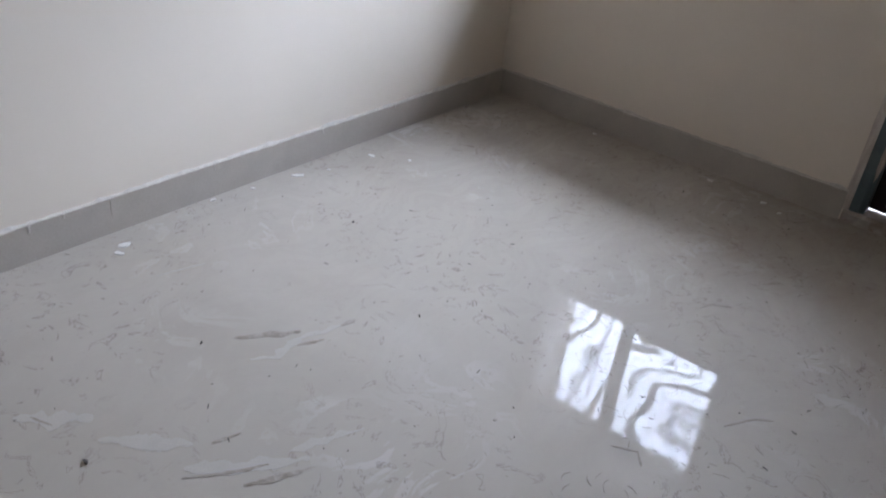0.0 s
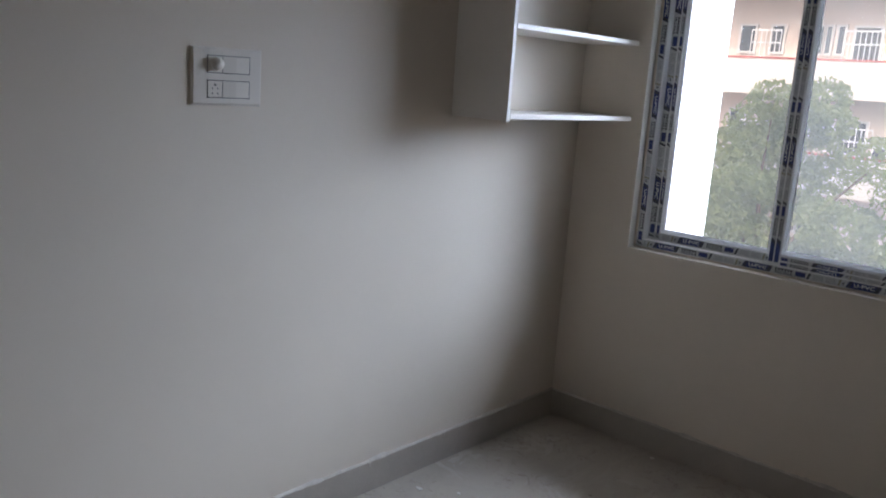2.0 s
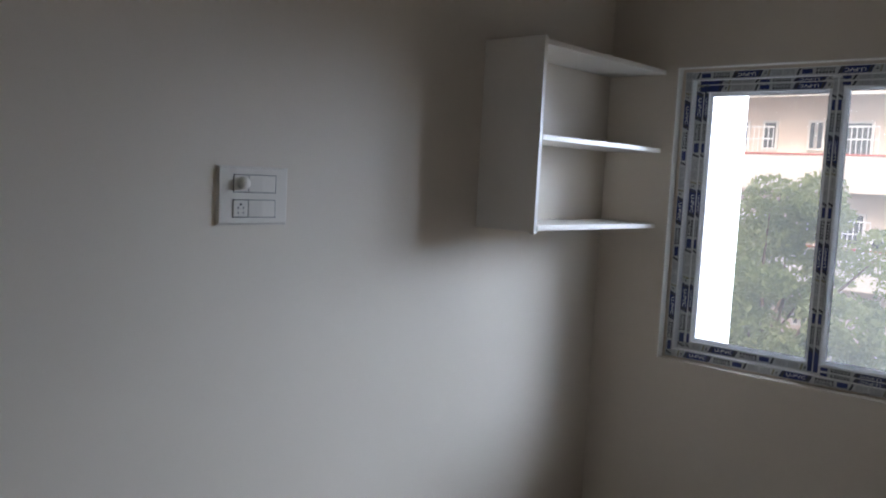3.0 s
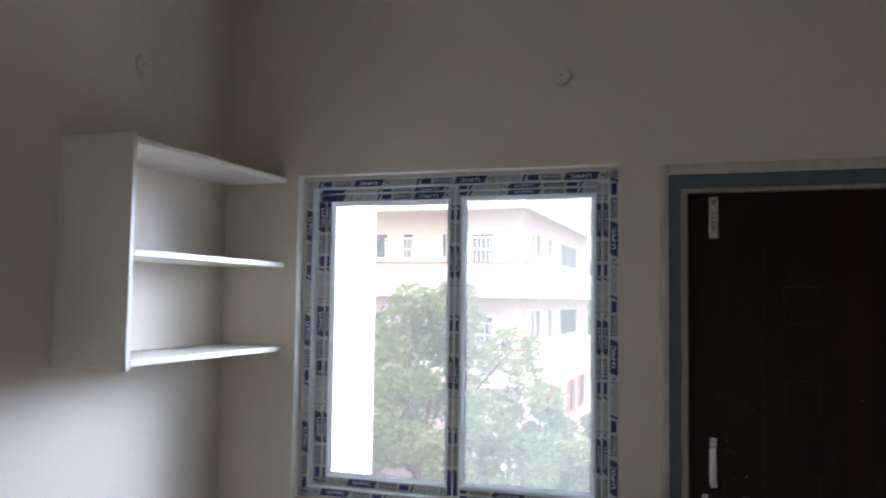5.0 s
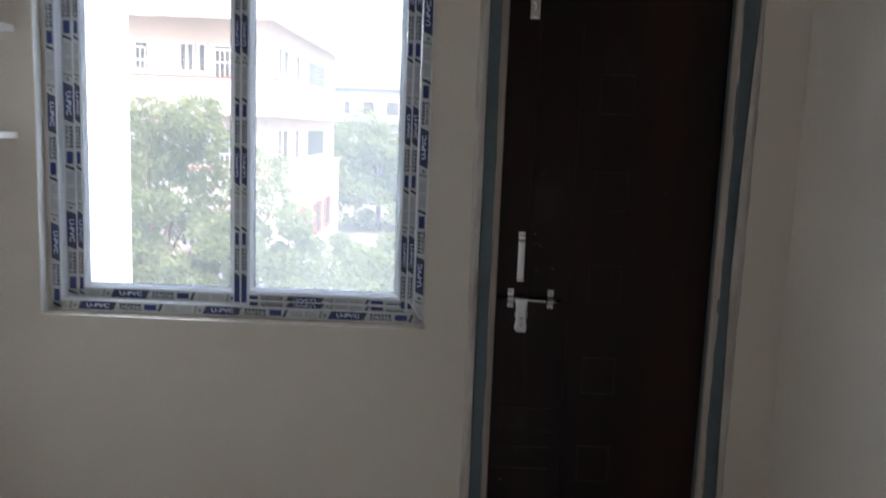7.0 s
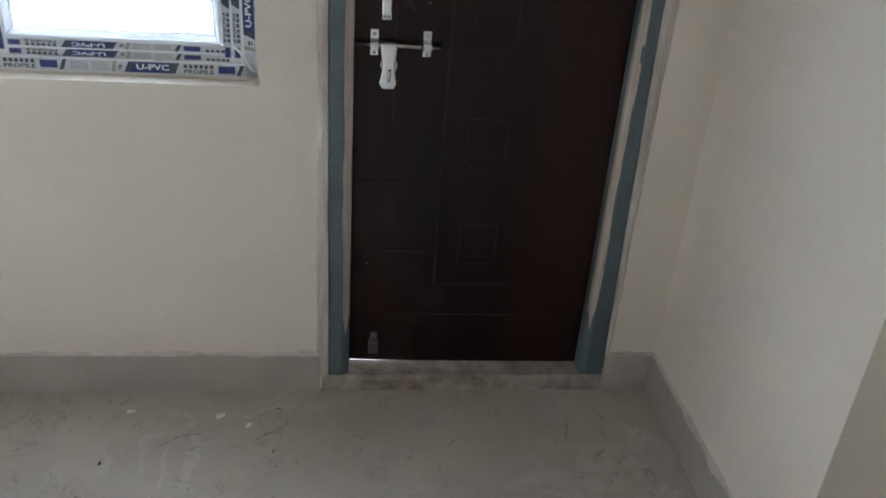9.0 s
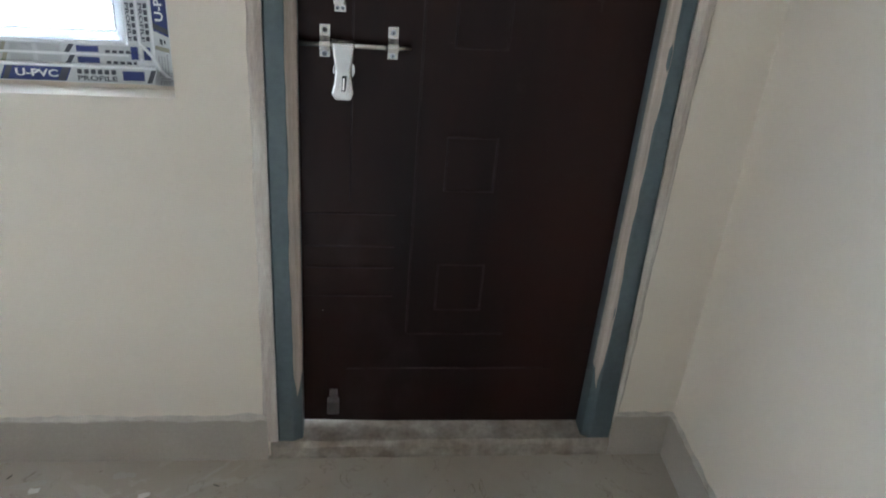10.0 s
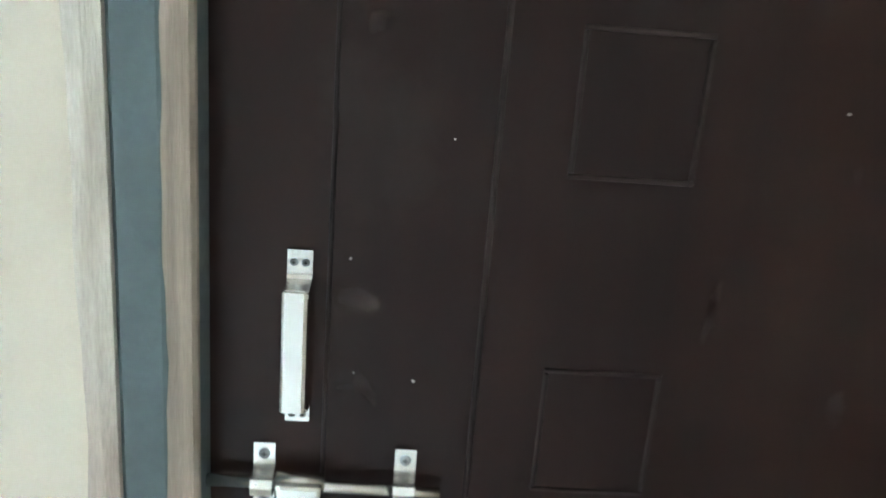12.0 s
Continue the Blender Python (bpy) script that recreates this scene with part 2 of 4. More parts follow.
def door_material():
    """Dark reddish-brown membrane with soft upright bands, faint grain and dusty smudges."""
    m = bpy.data.materials.new("dark_brown_membrane")
    m.use_nodes = True
    n, l = m.node_tree.nodes, m.node_tree.links
    b = n["Principled BSDF"]
    b.inputs["Specular IOR Level"].default_value = 0.2
    co = n.new("ShaderNodeTexCoord")

    def tex(scale, stretch, detail):
        mp, t = n.new("ShaderNodeMapping"), n.new("ShaderNodeTexNoise")
        mp.inputs["Scale"].default_value = stretch
        t.inputs["Scale"].default_value, t.inputs["Detail"].default_value = scale, detail
        l.new(co.outputs["Object"], mp.inputs["Vector"])
        l.new(mp.outputs["Vector"], t.inputs["Vector"])
        return t

    def ramp(src, stops):
        r = n.new("ShaderNodeValToRGB")
        for e, (p, c) in zip(r.color_ramp.elements, stops):
            e.position, e.color = p, (*c, 1)
        l.new(src, r.inputs["Fac"])
        return r

    bands = ramp(tex(5.0, (1, 1, 0.12), 4).outputs["Fac"], [(0.36, (0.0115, 0.0054, 0.0053)), (0.64, (0.025, 0.0095, 0.0070))])
    smudge = ramp(tex(4.5, (1, 1, 0.7), 6).outputs["Fac"], [(0.60, (0, 0, 0)), (0.78, (0.35, 0.35, 0.35))])
    dust = n.new("ShaderNodeRGB")
    dust.outputs[0].default_value = (0.075, 0.060, 0.055, 1)
    mx = n.new("ShaderNodeMix")
    mx.data_type = "RGBA"
    l.new(smudge.outputs["Color"], mx.inputs["Factor"])
    l.new(bands.outputs["Color"], mx.inputs["A"])
    l.new(dust.outputs[0], mx.inputs["B"])
    l.new(mx.outputs["Result"], b.inputs["Base Color"])
    mr = n.new("ShaderNodeMapRange")
    mr.inputs["To Min"].default_value, mr.inputs["To Max"].default_value = 0.34, 0.60
    l.new(smudge.outputs["Color"], mr.inputs["Value"])
    l.new(mr.outputs["Result"], b.inputs["Roughness"])
    bp = n.new("ShaderNodeBump")
    bp.inputs["Strength"].default_value, bp.inputs["Distance"].default_value = 0.10, 0.001
    l.new(tex(2.0, (40, 40, 1.5), 4).outputs["Fac"], bp.inputs["Height"])
    l.new(bp.outputs["Normal"], b.inputs["Normal"])
    return m


DOOR = door_material()
# Highlight painted in: level beads lighter and dusty, upright beads dimmer.
DOOR_UPRIGHT_DIM = mat("dimmed_upright_moulding", (0.034, 0.022, 0.019), 0.55, var=0.5, scale=7, fine=60, bump=0, tint=(0.014, 0.008, 0.007), spec=0.22)
DOOR_LEVEL_LIT = mat("dusty_highlit_moulding", (0.050, 0.034, 0.030), 0.6, var=0.5, scale=9, fine=60, bump=0, tint=(0.016, 0.009, 0.008), spec=0.22)


def glass_material(name, dust):
    """Clear thin glass with a film of dust and painted-in haze and glare."""
    m = bpy.data.materials.new(name)
    m.use_nodes = True
    n, l = m.node_tree.nodes, m.node_tree.links
    n.remove(n["Principled BSDF"])
    clear, gloss, film, tl = n.new("ShaderNodeBsdfTransparent"), n.new("ShaderNodeBsdfGlossy"), n.new("ShaderNodeBsdfDiffuse"), n.new("ShaderNodeBsdfTranslucent")
    gloss.inputs["Roughness"].default_value = 0.02
    film.inputs["Color"].default_value = tl.inputs["Color"].default_value = (0.88, 0.85, 0.78, 1)
    fr = n.new("ShaderNodeFresnel")
    fr.inputs["IOR"].default_value = 1.3
    a, c, d = n.new("ShaderNodeMixShader"), n.new("ShaderNodeMixShader"), n.new("ShaderNodeMixShader")
    l.new(fr.outputs[0], a.inputs[0])
    l.new(clear.outputs[0], a.inputs[1])
    l.new(gloss.outputs[0], a.inputs[2])
    c.inputs[0].default_value = 0.6
    l.new(film.outputs[0], c.inputs[1])
    l.new(tl.outputs[0], c.inputs[2])
    t = n.new("ShaderNodeTexNoise")
    t.inputs["Scale"].default_value, t.inputs["Detail"].default_value = 3, 5
    mr = n.new("ShaderNodeMapRange")
    mr.inputs["To Min"].default_value, mr.inputs["To Max"].default_value = dust * 0.7, dust * 1.3
    l.new(t.outputs["Fac"], mr.inputs["Value"])
    l.new(mr.outputs["Result"], d.inputs[0])
    l.new(a.outputs[0], d.inputs[1])
    l.new(c.outputs[0], d.inputs[2])
    l.new(d.outputs[0], n["Material Output"].inputs["Surface"])
    return m


# the film also stands in for hazy air outside, in both panes
GLASS_CLEAR = glass_material("clear_glass", 0.027)
GLASS_DUSTY_HAZED = glass_material("dusty_hazed_glass", 0.043)


def bead_material():
    """Thin white plastic that lets some daylight through."""
    m = mat("white_glazing_bead", (0.84, 0.84, 0.84), 0.3, var=0.03, scale=5, fine=100, bump=0)
    n, l = m.node_tree.nodes, m.node_tree.links
    tr = n.new("ShaderNodeBsdfTranslucent")
    tr.inputs["Color"].default_value = (0.85, 0.86, 0.87, 1)
    mx = n.new("ShaderNodeMixShader")
    mx.inputs[0].default_value = 0.18
    l.new(n["Principled BSDF"].outputs[0], mx.inputs[1])
    l.new(tr.outputs[0], mx.inputs[2])
    l.new(mx.outputs[0], n["Material Output"].inputs["Surface"])
    return m


BEAD = bead_material()


# ---- mesh helpers ----
def box_into(bm, x0, x1, y0, y1, z0, z1, bevel=0.0, seg=2):
    made = bmesh.ops.create_cube(bm, size=1.0)["verts"]
    bmesh.ops.transform(bm, verts=made, matrix=Matrix.Translation(((x0 + x1) / 2, (y0 + y1) / 2, (z0 + z1) / 2)) @ Matrix.Diagonal((x1 - x0, y1 - y0, z1 - z0, 1)))
    if bevel:
        edges = list({e for v in made for e in v.link_edges})
        bmesh.ops.bevel(bm, geom=edges, offset=bevel, segments=seg, affect="EDGES", profile=0.5)
    return bm


def box(x0, x1, y0, y1, z0, z1, bevel=0.0, seg=2):
    return box_into(bmesh.new(), x0, x1, y0, y1, z0, z1, bevel, seg)


def tube_into(bm, p, q, r, r2=None, n=16):
    """A round bar from p to q."""
    p, q = Vector(p), Vector(q)
    m = Matrix.Translation((p + q) / 2) @ (q - p).to_track_quat("Z", "Y").to_matrix().to_4x4()
    bmesh.ops.create_cone(bm, cap_ends=True, segments=n, radius1=r, radius2=r if r2 is None else r2, depth=(q - p).length, matrix=m)
    return bm


def tube(p, q, r, r2=None, n=16):
    return tube_into(bmesh.new(), p, q, r, r2, n)


def prism(outline, a, b, axis="y", bevel=0.0):
    """A plate with the given outline, from a to b along an axis. Outline points are (x, z) for y, (x, y) for z, (y, z) for x."""
    bm = bmesh.new()

    def at(u, v, w):
        return {"y": (u, w, v), "z": (u, v, w), "x": (w, u, v)}[axis]

    lo = [bm.verts.new(at(u, v, a)) for u, v in outline]
    hi = [bm.verts.new(at(u, v, b)) for u, v in outline]
    bm.faces.new(lo)
    bm.faces.new(hi[::-1])
    k = len(outline)
    for i in range(k):
        bm.faces.new((lo[i], hi[i], hi[(i + 1) % k], lo[(i + 1) % k]))
    bmesh.ops.recalc_face_normals(bm, faces=bm.faces)
    if bevel:
        bmesh.ops.bevel(bm, geom=bm.edges[:], offset=bevel, segments=2, affect="EDGES", profile=0.5)
    return bm


def mesh_object(name, bm, material, smooth=False):
    me = bpy.data.meshes.new(name)
    bm.normal_update()
    bm.to_mesh(me)
    bm.free()
    me.materials.append(material)
    if smooth:
        for p in me.polygons:
            p.use_smooth = True
    return new(name, me)


def part(name, bm, material, parent, label="", smooth=False):
    ob = mesh_object(name, bm, material, smooth)
    ob.parent = parent
    if parent.parent is None:
        ob.matrix_parent_inverse = parent.matrix_basis.inverted()
    return tagged(ob, label) if label else ob


def thing(name, place, label, category, group="", kind=""):
    ob = new(name)
    ob.location = place
    ob.empty_display_size = 0.1
    ob.matrix_basis = Matrix.Translation(place)
    bpy.context.view_layer.update()
    return tagged(ob, label, category, group, kind)


def structure(name, bm, material, label, category):
    return tagged(mesh_object(name, bm, material), label, category, kind="structure")


# ---- the room ----
H = 3.01
XR, XB, YB = 2.666, 3.60, -5.2   # wall beside the door, the wall of the wider part, the back wall
YE = -0.832                      # where the wall beside the door ends
WX0, WX1, WZ0, WZ1 = 0.322, 1.547, 0.893, 2.122   # window opening
DX0, DX1, DZ1 = 1.690, 2.545, 2.105               # door opening
T = 0.23

structure("floor", box(-T, XB + T, YB - T, T - 0.13, -0.12, 0.0), FLOOR, "pale polished marble tile floor dulled by building dust", "floor")
structure("ceiling", box(-T, XB + T, YB - T, T, H, H + 0.15), CEIL, "plain white painted ceiling", "ceiling")

bm = bmesh.new()
box_into(bm, -T, WX0, 0, T, -0.12, H)
box_into(bm, WX0, WX1, 0, T, -0.12, WZ0)
box_into(bm, WX0, WX1, 0, T, WZ1, H)
box_into(bm, WX1, DX0, 0, T, -0.12, H)
box_into(bm, DX0, DX1, 0, T, DZ1, H)
box_into(bm, DX1, XB + T, 0, T, -0.12, H)
bmesh.ops.remove_doubles(bm, verts=bm.verts, dist=1e-5)
structure("wall_north", bm, WALL, "cream painted wall with window and door openings", "wall")
structure("wall_west", box(-T, 0, YB - T, 0, -0.12, H), WALL, "cream painted side wall", "wall")
structure("wall_east", box(XR, XB + T, YE, 0, -0.12, H), WALL, "cream painted wall block beside the door", "wall")
structure("wall_far_east", box(XB, XB + T, YB - T, YE, -0.12, H), WALL, "plain cream painted wall", "wall")
structure("wall_south", box(0, XB, YB - T, YB, -0.12, H), WALL, "plain cream painted wall", "wall")


def skirting(name, x0, x1, y0, y1, along):
    """Tile skirting pieces with a rough plaster line on top."""
    h = 0.122
    sk = thing(name, ((x0 + x1) / 2, (y0 + y1) / 2, 0), "grey tile skirting with a rough plaster line", "skirting", kind="structure")
    a, b = (y0, y1) if along == "y" else (x0, x1)
    n = max(1, round((b - a) / 0.6))
    for i in range(n):
        u, v = a + (b - a) * i / n, a + (b - a) * (i + 1) / n
        if along == "y":
            part("skirting_tile", box(x0, x1, u, v, 0, h), SKIRT, sk)
        else:
            part("skirting_tile", box(u, v, y0, y1, 0, h), SKIRT, sk)
    bm = bmesh.new()
    k = max(8, int((b - a) / 0.02))
    rng = random.Random(name)
    lo, hi = [], []
    for i in range(k + 1):
        u = a + (b - a) * i / k
        lump = max(0.0, noise.noise(Vector((u * 9, 0.3, len(name)))))
        top = h + 0.003 + 0.007 * rng.random() ** 2 + 0.012 * lump
        w = 0.5 + 0.5 * rng.random() + 0.9 * lump
        if along == "y":
            wall, out = (x0, x0 + (x1 - x0) * w) if name == "skirting_west" else (x1, x1 - (x1 - x0) * w)
            row = [(wall, u, h - 0.002), (out, u, h - 0.002), (out, u, h + 0.002), (wall, u, top)]
        else:
            wall, out = y1, y1 - (y1 - y0) * w
            row = [(u, wall, h - 0.002), (u, out, h - 0.002), (u, out, h + 0.002), (u, wall, top)]
        lo.append([bm.verts.new(p) for p in row])
    for r, s in zip(lo, lo[1:]):
        for j in range(4):
            bm.faces.new((r[j], s[j], s[(j + 1) % 4], r[(j + 1) % 4]))
    bm.faces.new(lo[0])
    bm.faces.new(lo[-1])
    bmesh.ops.recalc_face_normals(bm, faces=bm.faces)
    part("plaster_line", bm, PUTTY, sk, "rough pale plaster line")
    return sk


def plaster_drip(y, z0, z1, w, parent, seed):
    """A dried run of plaster on the face of the west skirting."""
    rng = random.Random(seed)
    k = 7
    bm = bmesh.new()
    rows = []
    for i in range(k + 1):
        f = i / k
        z, half = z0 + (z1 - z0) * f, w * (0.35 + 0.5 * f + 0.25 * rng.random())
        c = y + 0.002 * (rng.random() - 0.5)
        rows.append([bm.verts.new(p) for p in ((0.0118, c - half, z), (0.0135 + 0.0015 * f, c - half * 0.5, z), (0.0135 + 0.0015 * f, c + half * 0.5, z), (0.0118, c + half, z))])
    for r, q in zip(rows, rows[1:]):
        for j in range(4):
            bm.faces.new((r[j], q[j], q[(j + 1) % 4], r[(j + 1) % 4]))
    bm.faces.new(rows[0])
    bm.faces.new(rows[-1])
    bmesh.ops.recalc_face_normals(bm, faces=bm.faces)
    part("plaster_drip", bm, PUTTY, parent, "dried run of plaster")


skirt_west = skirting("skirting_west", 0, 0.012, YB, 0, "y")
for i, (y, z0, z1, w) in enumerate(((-2.132, 0.058, 0.121, 0.0024), (-2.395, 0.098, 0.122, 0.006), (-2.285, 0.108, 0.122, 0.004), (-1.735, 0.104, 0.122, 0.003), (-1.22, 0.102, 0.122, 0.008), (-0.80, 0.106, 0.122, 0.005))):
    plaster_drip(y, z0, z1, w, skirt_west, 300 + i)
skirting("skirting_north", 0.012, DX0 - 0.005, -0.012, 0, "x")
skirting("skirting_north_end", DX1 - 0.03, XR, -0.012, 0, "x")
skirting("skirting_east", XR - 0.012, XR, YE, -0.012, "y")

# ---- window ----
win = thing("window_1", (0.939, 0.06, WZ0), "white sliding window still wrapped in blue printed protective film", "window", kind="structure")
FX0, FX1, FZ0, FZ1, FW = 0.338, 1.540, 0.901, 2.106, 0.034
YF, YL, YR = 0.042, 0.072, 0.052       # faces of outer frame, rear sash, front sash
bm = bmesh.new()
box_into(bm, WX0, FX0, YF + 0.004, T, WZ0, WZ1)
box_into(bm, FX1, WX1, YF + 0.004, T, WZ0, WZ1)
box_into(bm, FX0, FX1, YF + 0.004, T, WZ0, FZ0)
box_into(bm, FX0, FX1, YF + 0.004, T, FZ1, WZ1)
structure("window_reveal", bm, WALL, "plaster fill round the window frame", "wall")
# thin strips, whiter than the wall, added along the opening's left and top
bm = bmesh.new()
box_into(bm, WX0 - 0.001, WX0 + 0.003, 0.001, YF + 0.0035, WZ0, WZ1)
box_into(bm, WX0 + 0.003, WX1, 0.001, YF + 0.0035, WZ1 - 0.003, WZ1 + 0.001)
structure("window_lining", bm, CEIL, "white strips on the left and top of the window opening", "trim")
INKS = [FILM, FILM_BLUE, FILM_GREY, FILM_DARK, FILM_KHAKI, UPVC]


def text_mesh(words, height):
    """Flat letter outlines in the plane, lower left at the origin: vertices and polygons."""
    cu = bpy.data.curves.new("letters", "FONT")
    cu.body, cu.size, cu.resolution_u, cu.offset = words, 1.0, 2, 0.025
    ob = new("letters", cu)
    me = bpy.data.meshes.new_from_object(ob.evaluated_get(bpy.context.evaluated_depsgraph_get()))
    co = np.array([v.co[:2] for v in me.vertices])
    co -= co.min(0)
    co *= height / co[:, 1].max()
    faces = [tuple(p.vertices) for p in me.polygons]
    bpy.data.objects.remove(ob)
    bpy.data.curves.remove(cu)
    bpy.data.meshes.remove(me)
    return co, faces


WORD_A, WORD_B = text_mesh("U-PVC", 1.0), text_mesh("PROFILE", 1.0)


def film_strip(start, along, across, length, width, y, phase, parent, seed):
    """A strip of printed film on a bar: start is a corner, along and across are (x, z) directions."""
    verts, faces, mats = [], [], []
    rng = random.Random(seed)

    def put(pts, poly, lift, ink):
        base = len(verts)
        for u, v in pts:
            verts.append((start[0] + along[0] * u + across[0] * v, y - lift, start[1] + along[1] * u + across[1] * v))
        for f in poly:
            faces.append(tuple(base + i for i in f))
            mats.append(ink)

    def quad(u0, u1, v0, v1, lift, ink, lean=0.0):
        pts = [(u0, v0), (u1, v0), (u1 + lean, v1), (u0 + lean, v1)]
        pts = [(min(max(u, 0.002), length - 0.002), v) for u, v in pts]
        if pts[1][0] - pts[0][0] > 0.002:
            put(pts, [(0, 1, 2, 3)], lift, ink)

    # the film itself, a thin sheet with an uneven edge
    n = max(4, int(length / 0.05))
    lo = [(length * i / n, 0.001 + 0.0012 * rng.random()) for i in range(n + 1)]
    hi = [(length * i / n, width - 0.001 - 0.0012 * rng.random()) for i in range(n + 1)]
    put(lo + hi, [(i, i + 1, n + 2 + i, n + 1 + i) for i in range(n)], 0.0005, 0)
    w = width
    u = phase - 0.405
    while u < length:
        quad(u, u + 0.116, w * 0.08, w * 0.92, 0.0008, 1, 0.012)
        quad(u + 0.004, u + 0.014, w * 0.08, w * 0.92, 0.0009, 3, 0.012)
        quad(u + 0.100, u + 0.114, w * 0.08, w * 0.92, 0.0009, 3, 0.012)
        for word, uu, vv, ww, hh, ink in ((WORD_A, u + 0.029, 0.30, 0.074, 0.46, 5), (WORD_B, u + 0.137, 0.14, 0.070, 0.32, 3)):
            co, polys = word
            if 0.004 < uu and uu + ww < length - 0.004:
                scale = ww / co[:, 0].max()
                put([(uu + a * scale, w * vv + b * w * hh) for a, b in co], polys, 0.0012, ink)
        for k in range(6):   # a maker's name, as plain bars
            quad(u + 0.137 + k * 0.012, u + 0.1455 + k * 0.012, w * 0.55, w * 0.84, 0.0009, 3)
        quad(u + 0.217, u + 0.256, w * 0.22, w * 0.80, 0.0009, 1)
        quad(u + 0.259, u + 0.268, w * 0.1, w * 0.9, 0.0009, 3, 0.010)
        for k in range(2):
            for r in range(4):
                quad(u + 0.284 + k * 0.048, u + 0.284 + k * 0.048 + 0.036 + 0.006 * rng.random(), w * (0.22 + 0.16 * r), w * (0.31 + 0.16 * r), 0.0009, 2)
        quad(u + 0.376, u + 0.384, w * 0.1, w * 0.9, 0.0009, 4, 0.006)
        quad(u + 0.390, u + 0.400, w * 0.45, w * 0.60, 0.0009, 3, 0.003)
        quad(u + 0.391, u + 0.398, w * 0.28, w * 0.38, 0.0009, 3, 0.003)
        u += 0.405
    me = bpy.data.meshes.new("printed_film")
    me.from_pydata(verts, [], faces)
    for m in INKS:
        me.materials.append(m)
    me.polygons.foreach_set("material_index", mats)
    ob = new("printed_film", me)
    ob.parent = parent
    if parent.parent is None:
        ob.matrix_parent_inverse = parent.matrix_basis.inverted()
    return tagged(ob, "protective film printed with blue labels")


def bars(name, x0, x1, z0, z1, ws, y0, y1, material, parent, bevel=0.003):
    """Four mitred bars of widths (left, right, bottom, top)."""
    a, b, c, d = ws
    out = []
    for pts in ([(x0, z0), (x1, z0), (x1 - b, z0 + c), (x0 + a, z0 + c)], [(x0, z1), (x0 + a, z1 - d), (x1 - b, z1 - d), (x1, z1)],
                [(x0, z0), (x0 + a, z0 + c), (x0 + a, z1 - d), (x0, z1)], [(x1, z0), (x1, z1), (x1 - b, z1 - d), (x1 - b, z0 + c)]):
        out.append(part(name, prism(pts, y0, y1, "y", bevel), material, parent))
    return out


ob_b, ob_t, ob_l, ob_r = bars("frame_bar", FX0, FX1, FZ0, FZ1, (FW,) * 4, YF, YF + 0.07, UPVC, win)
film_strip((FX0, FZ0 + 0.001), (1, 0), (0, 1), FX1 - FX0, FW - 0.003, YF, 0.083, ob_b, 1)
film_strip((FX1, FZ1 - 0.001), (-1, 0), (0, -1), FX1 - FX0, FW - 0.003, YF, 0.065, ob_t, 2)
film_strip((FX0 + 0.001, FZ1), (0, -1), (1, 0), FZ1 - FZ0, FW - 0.003, YF, 0.112, ob_l, 3)
film_strip((FX1 - 0.001, FZ0), (0, 1), (-1, 0), FZ1 - FZ0, FW - 0.003, YF, 0.092, ob_r, 4)

# rear sash, left half
LX, RX = FX0 + FW + 0.002, FX1 - FW - 0.001
ZB, ZT = FZ0 + FW - 0.003, FZ1 - FW + 0.003
sash_l = part("sash", prism([(LX, ZB), (0.953, ZB), (0.953, ZB + 0.008), (LX, ZB + 0.008)], YL + 0.002, YL + 0.024, "y"), UPVC, win, "rear sliding sash with printed film")
bars("sash_bar", LX, 0.955, ZB, ZT, (0.060, 0.045, 0.040, 0.052), YL, YL + 0.026, UPVC, sash_l)
bars("glazing_bead", LX + 0.0605, 0.9145, ZB + 0.0405, ZT - 0.0525, (0.014, 0.006, 0.014, 0.014), YL + 0.006, YL + 0.02, BEAD, sash_l)
film_strip((LX + 0.002, ZT - 0.01), (0, -1), (1, 0), ZT - ZB - 0.02, 0.036, YL, 0.035, sash_l, 10)
film_strip((LX + 0.0385, ZT - 0.01), (0, -1), (1, 0), ZT - ZB - 0.02, 0.020, YL, 0.035, sash_l, 11)
film_strip((LX + 0.02, ZB + 0.006), (1, 0), (0, 1), 0.53, 0.032, YL, 0.123, sash_l, 12)
film_strip((0.928, ZT - 0.002), (-1, 0), (0, -1), 0.538, 0.018, YL, 0.029, sash_l, 13)
film_strip((0.928, ZT - 0.021), (-1, 0), (0, -1), 0.538, 0.030, YL, 0.029, sash_l, 14)
# front sash, right half
sash_r = part("sash", prism([(0.948, ZB), (RX, ZB), (RX, ZB + 0.008), (0.948, ZB + 0.008)], YR + 0.002, YR + 0.016, "y"), UPVC, win, "front sliding sash with printed film")
bars("sash_bar", 0.9245, RX, ZB, ZT, (0.045, 0.046, 0.042, 0.046), YR, YR + 0.018, UPVC, sash_r)
bars("glazing_bead", 0.9700, RX - 0.0465, ZB + 0.0425, ZT - 0.0465, (0.021, 0.015, 0.021, 0.014), YR + 0.001, YR + 0.014, BEAD, sash_r)
bars("bead_lip", 0.9700, RX - 0.0465, ZB + 0.0425, ZT - 0.0465, (0.005, 0.005, 0.006, 0.004), YR - 0.004, YR + 0.0008, BEAD, sash_r, 0.001)
bars("glass_seal", 0.9912, RX - 0.0617, ZB + 0.0637, ZT - 0.0607, (0.002, 0.002, 0.002, 0.002), YR + 0.004, YR + 0.0068, DARK, sash_r, 0.0004)
bars("glass_seal", LX + 0.0747, 0.9083, ZB + 0.0547, ZT - 0.0667, (0.002, 0.002, 0.002, 0.002), YL + 0.008, YL + 0.0108, DARK, sash_l, 0.0004)
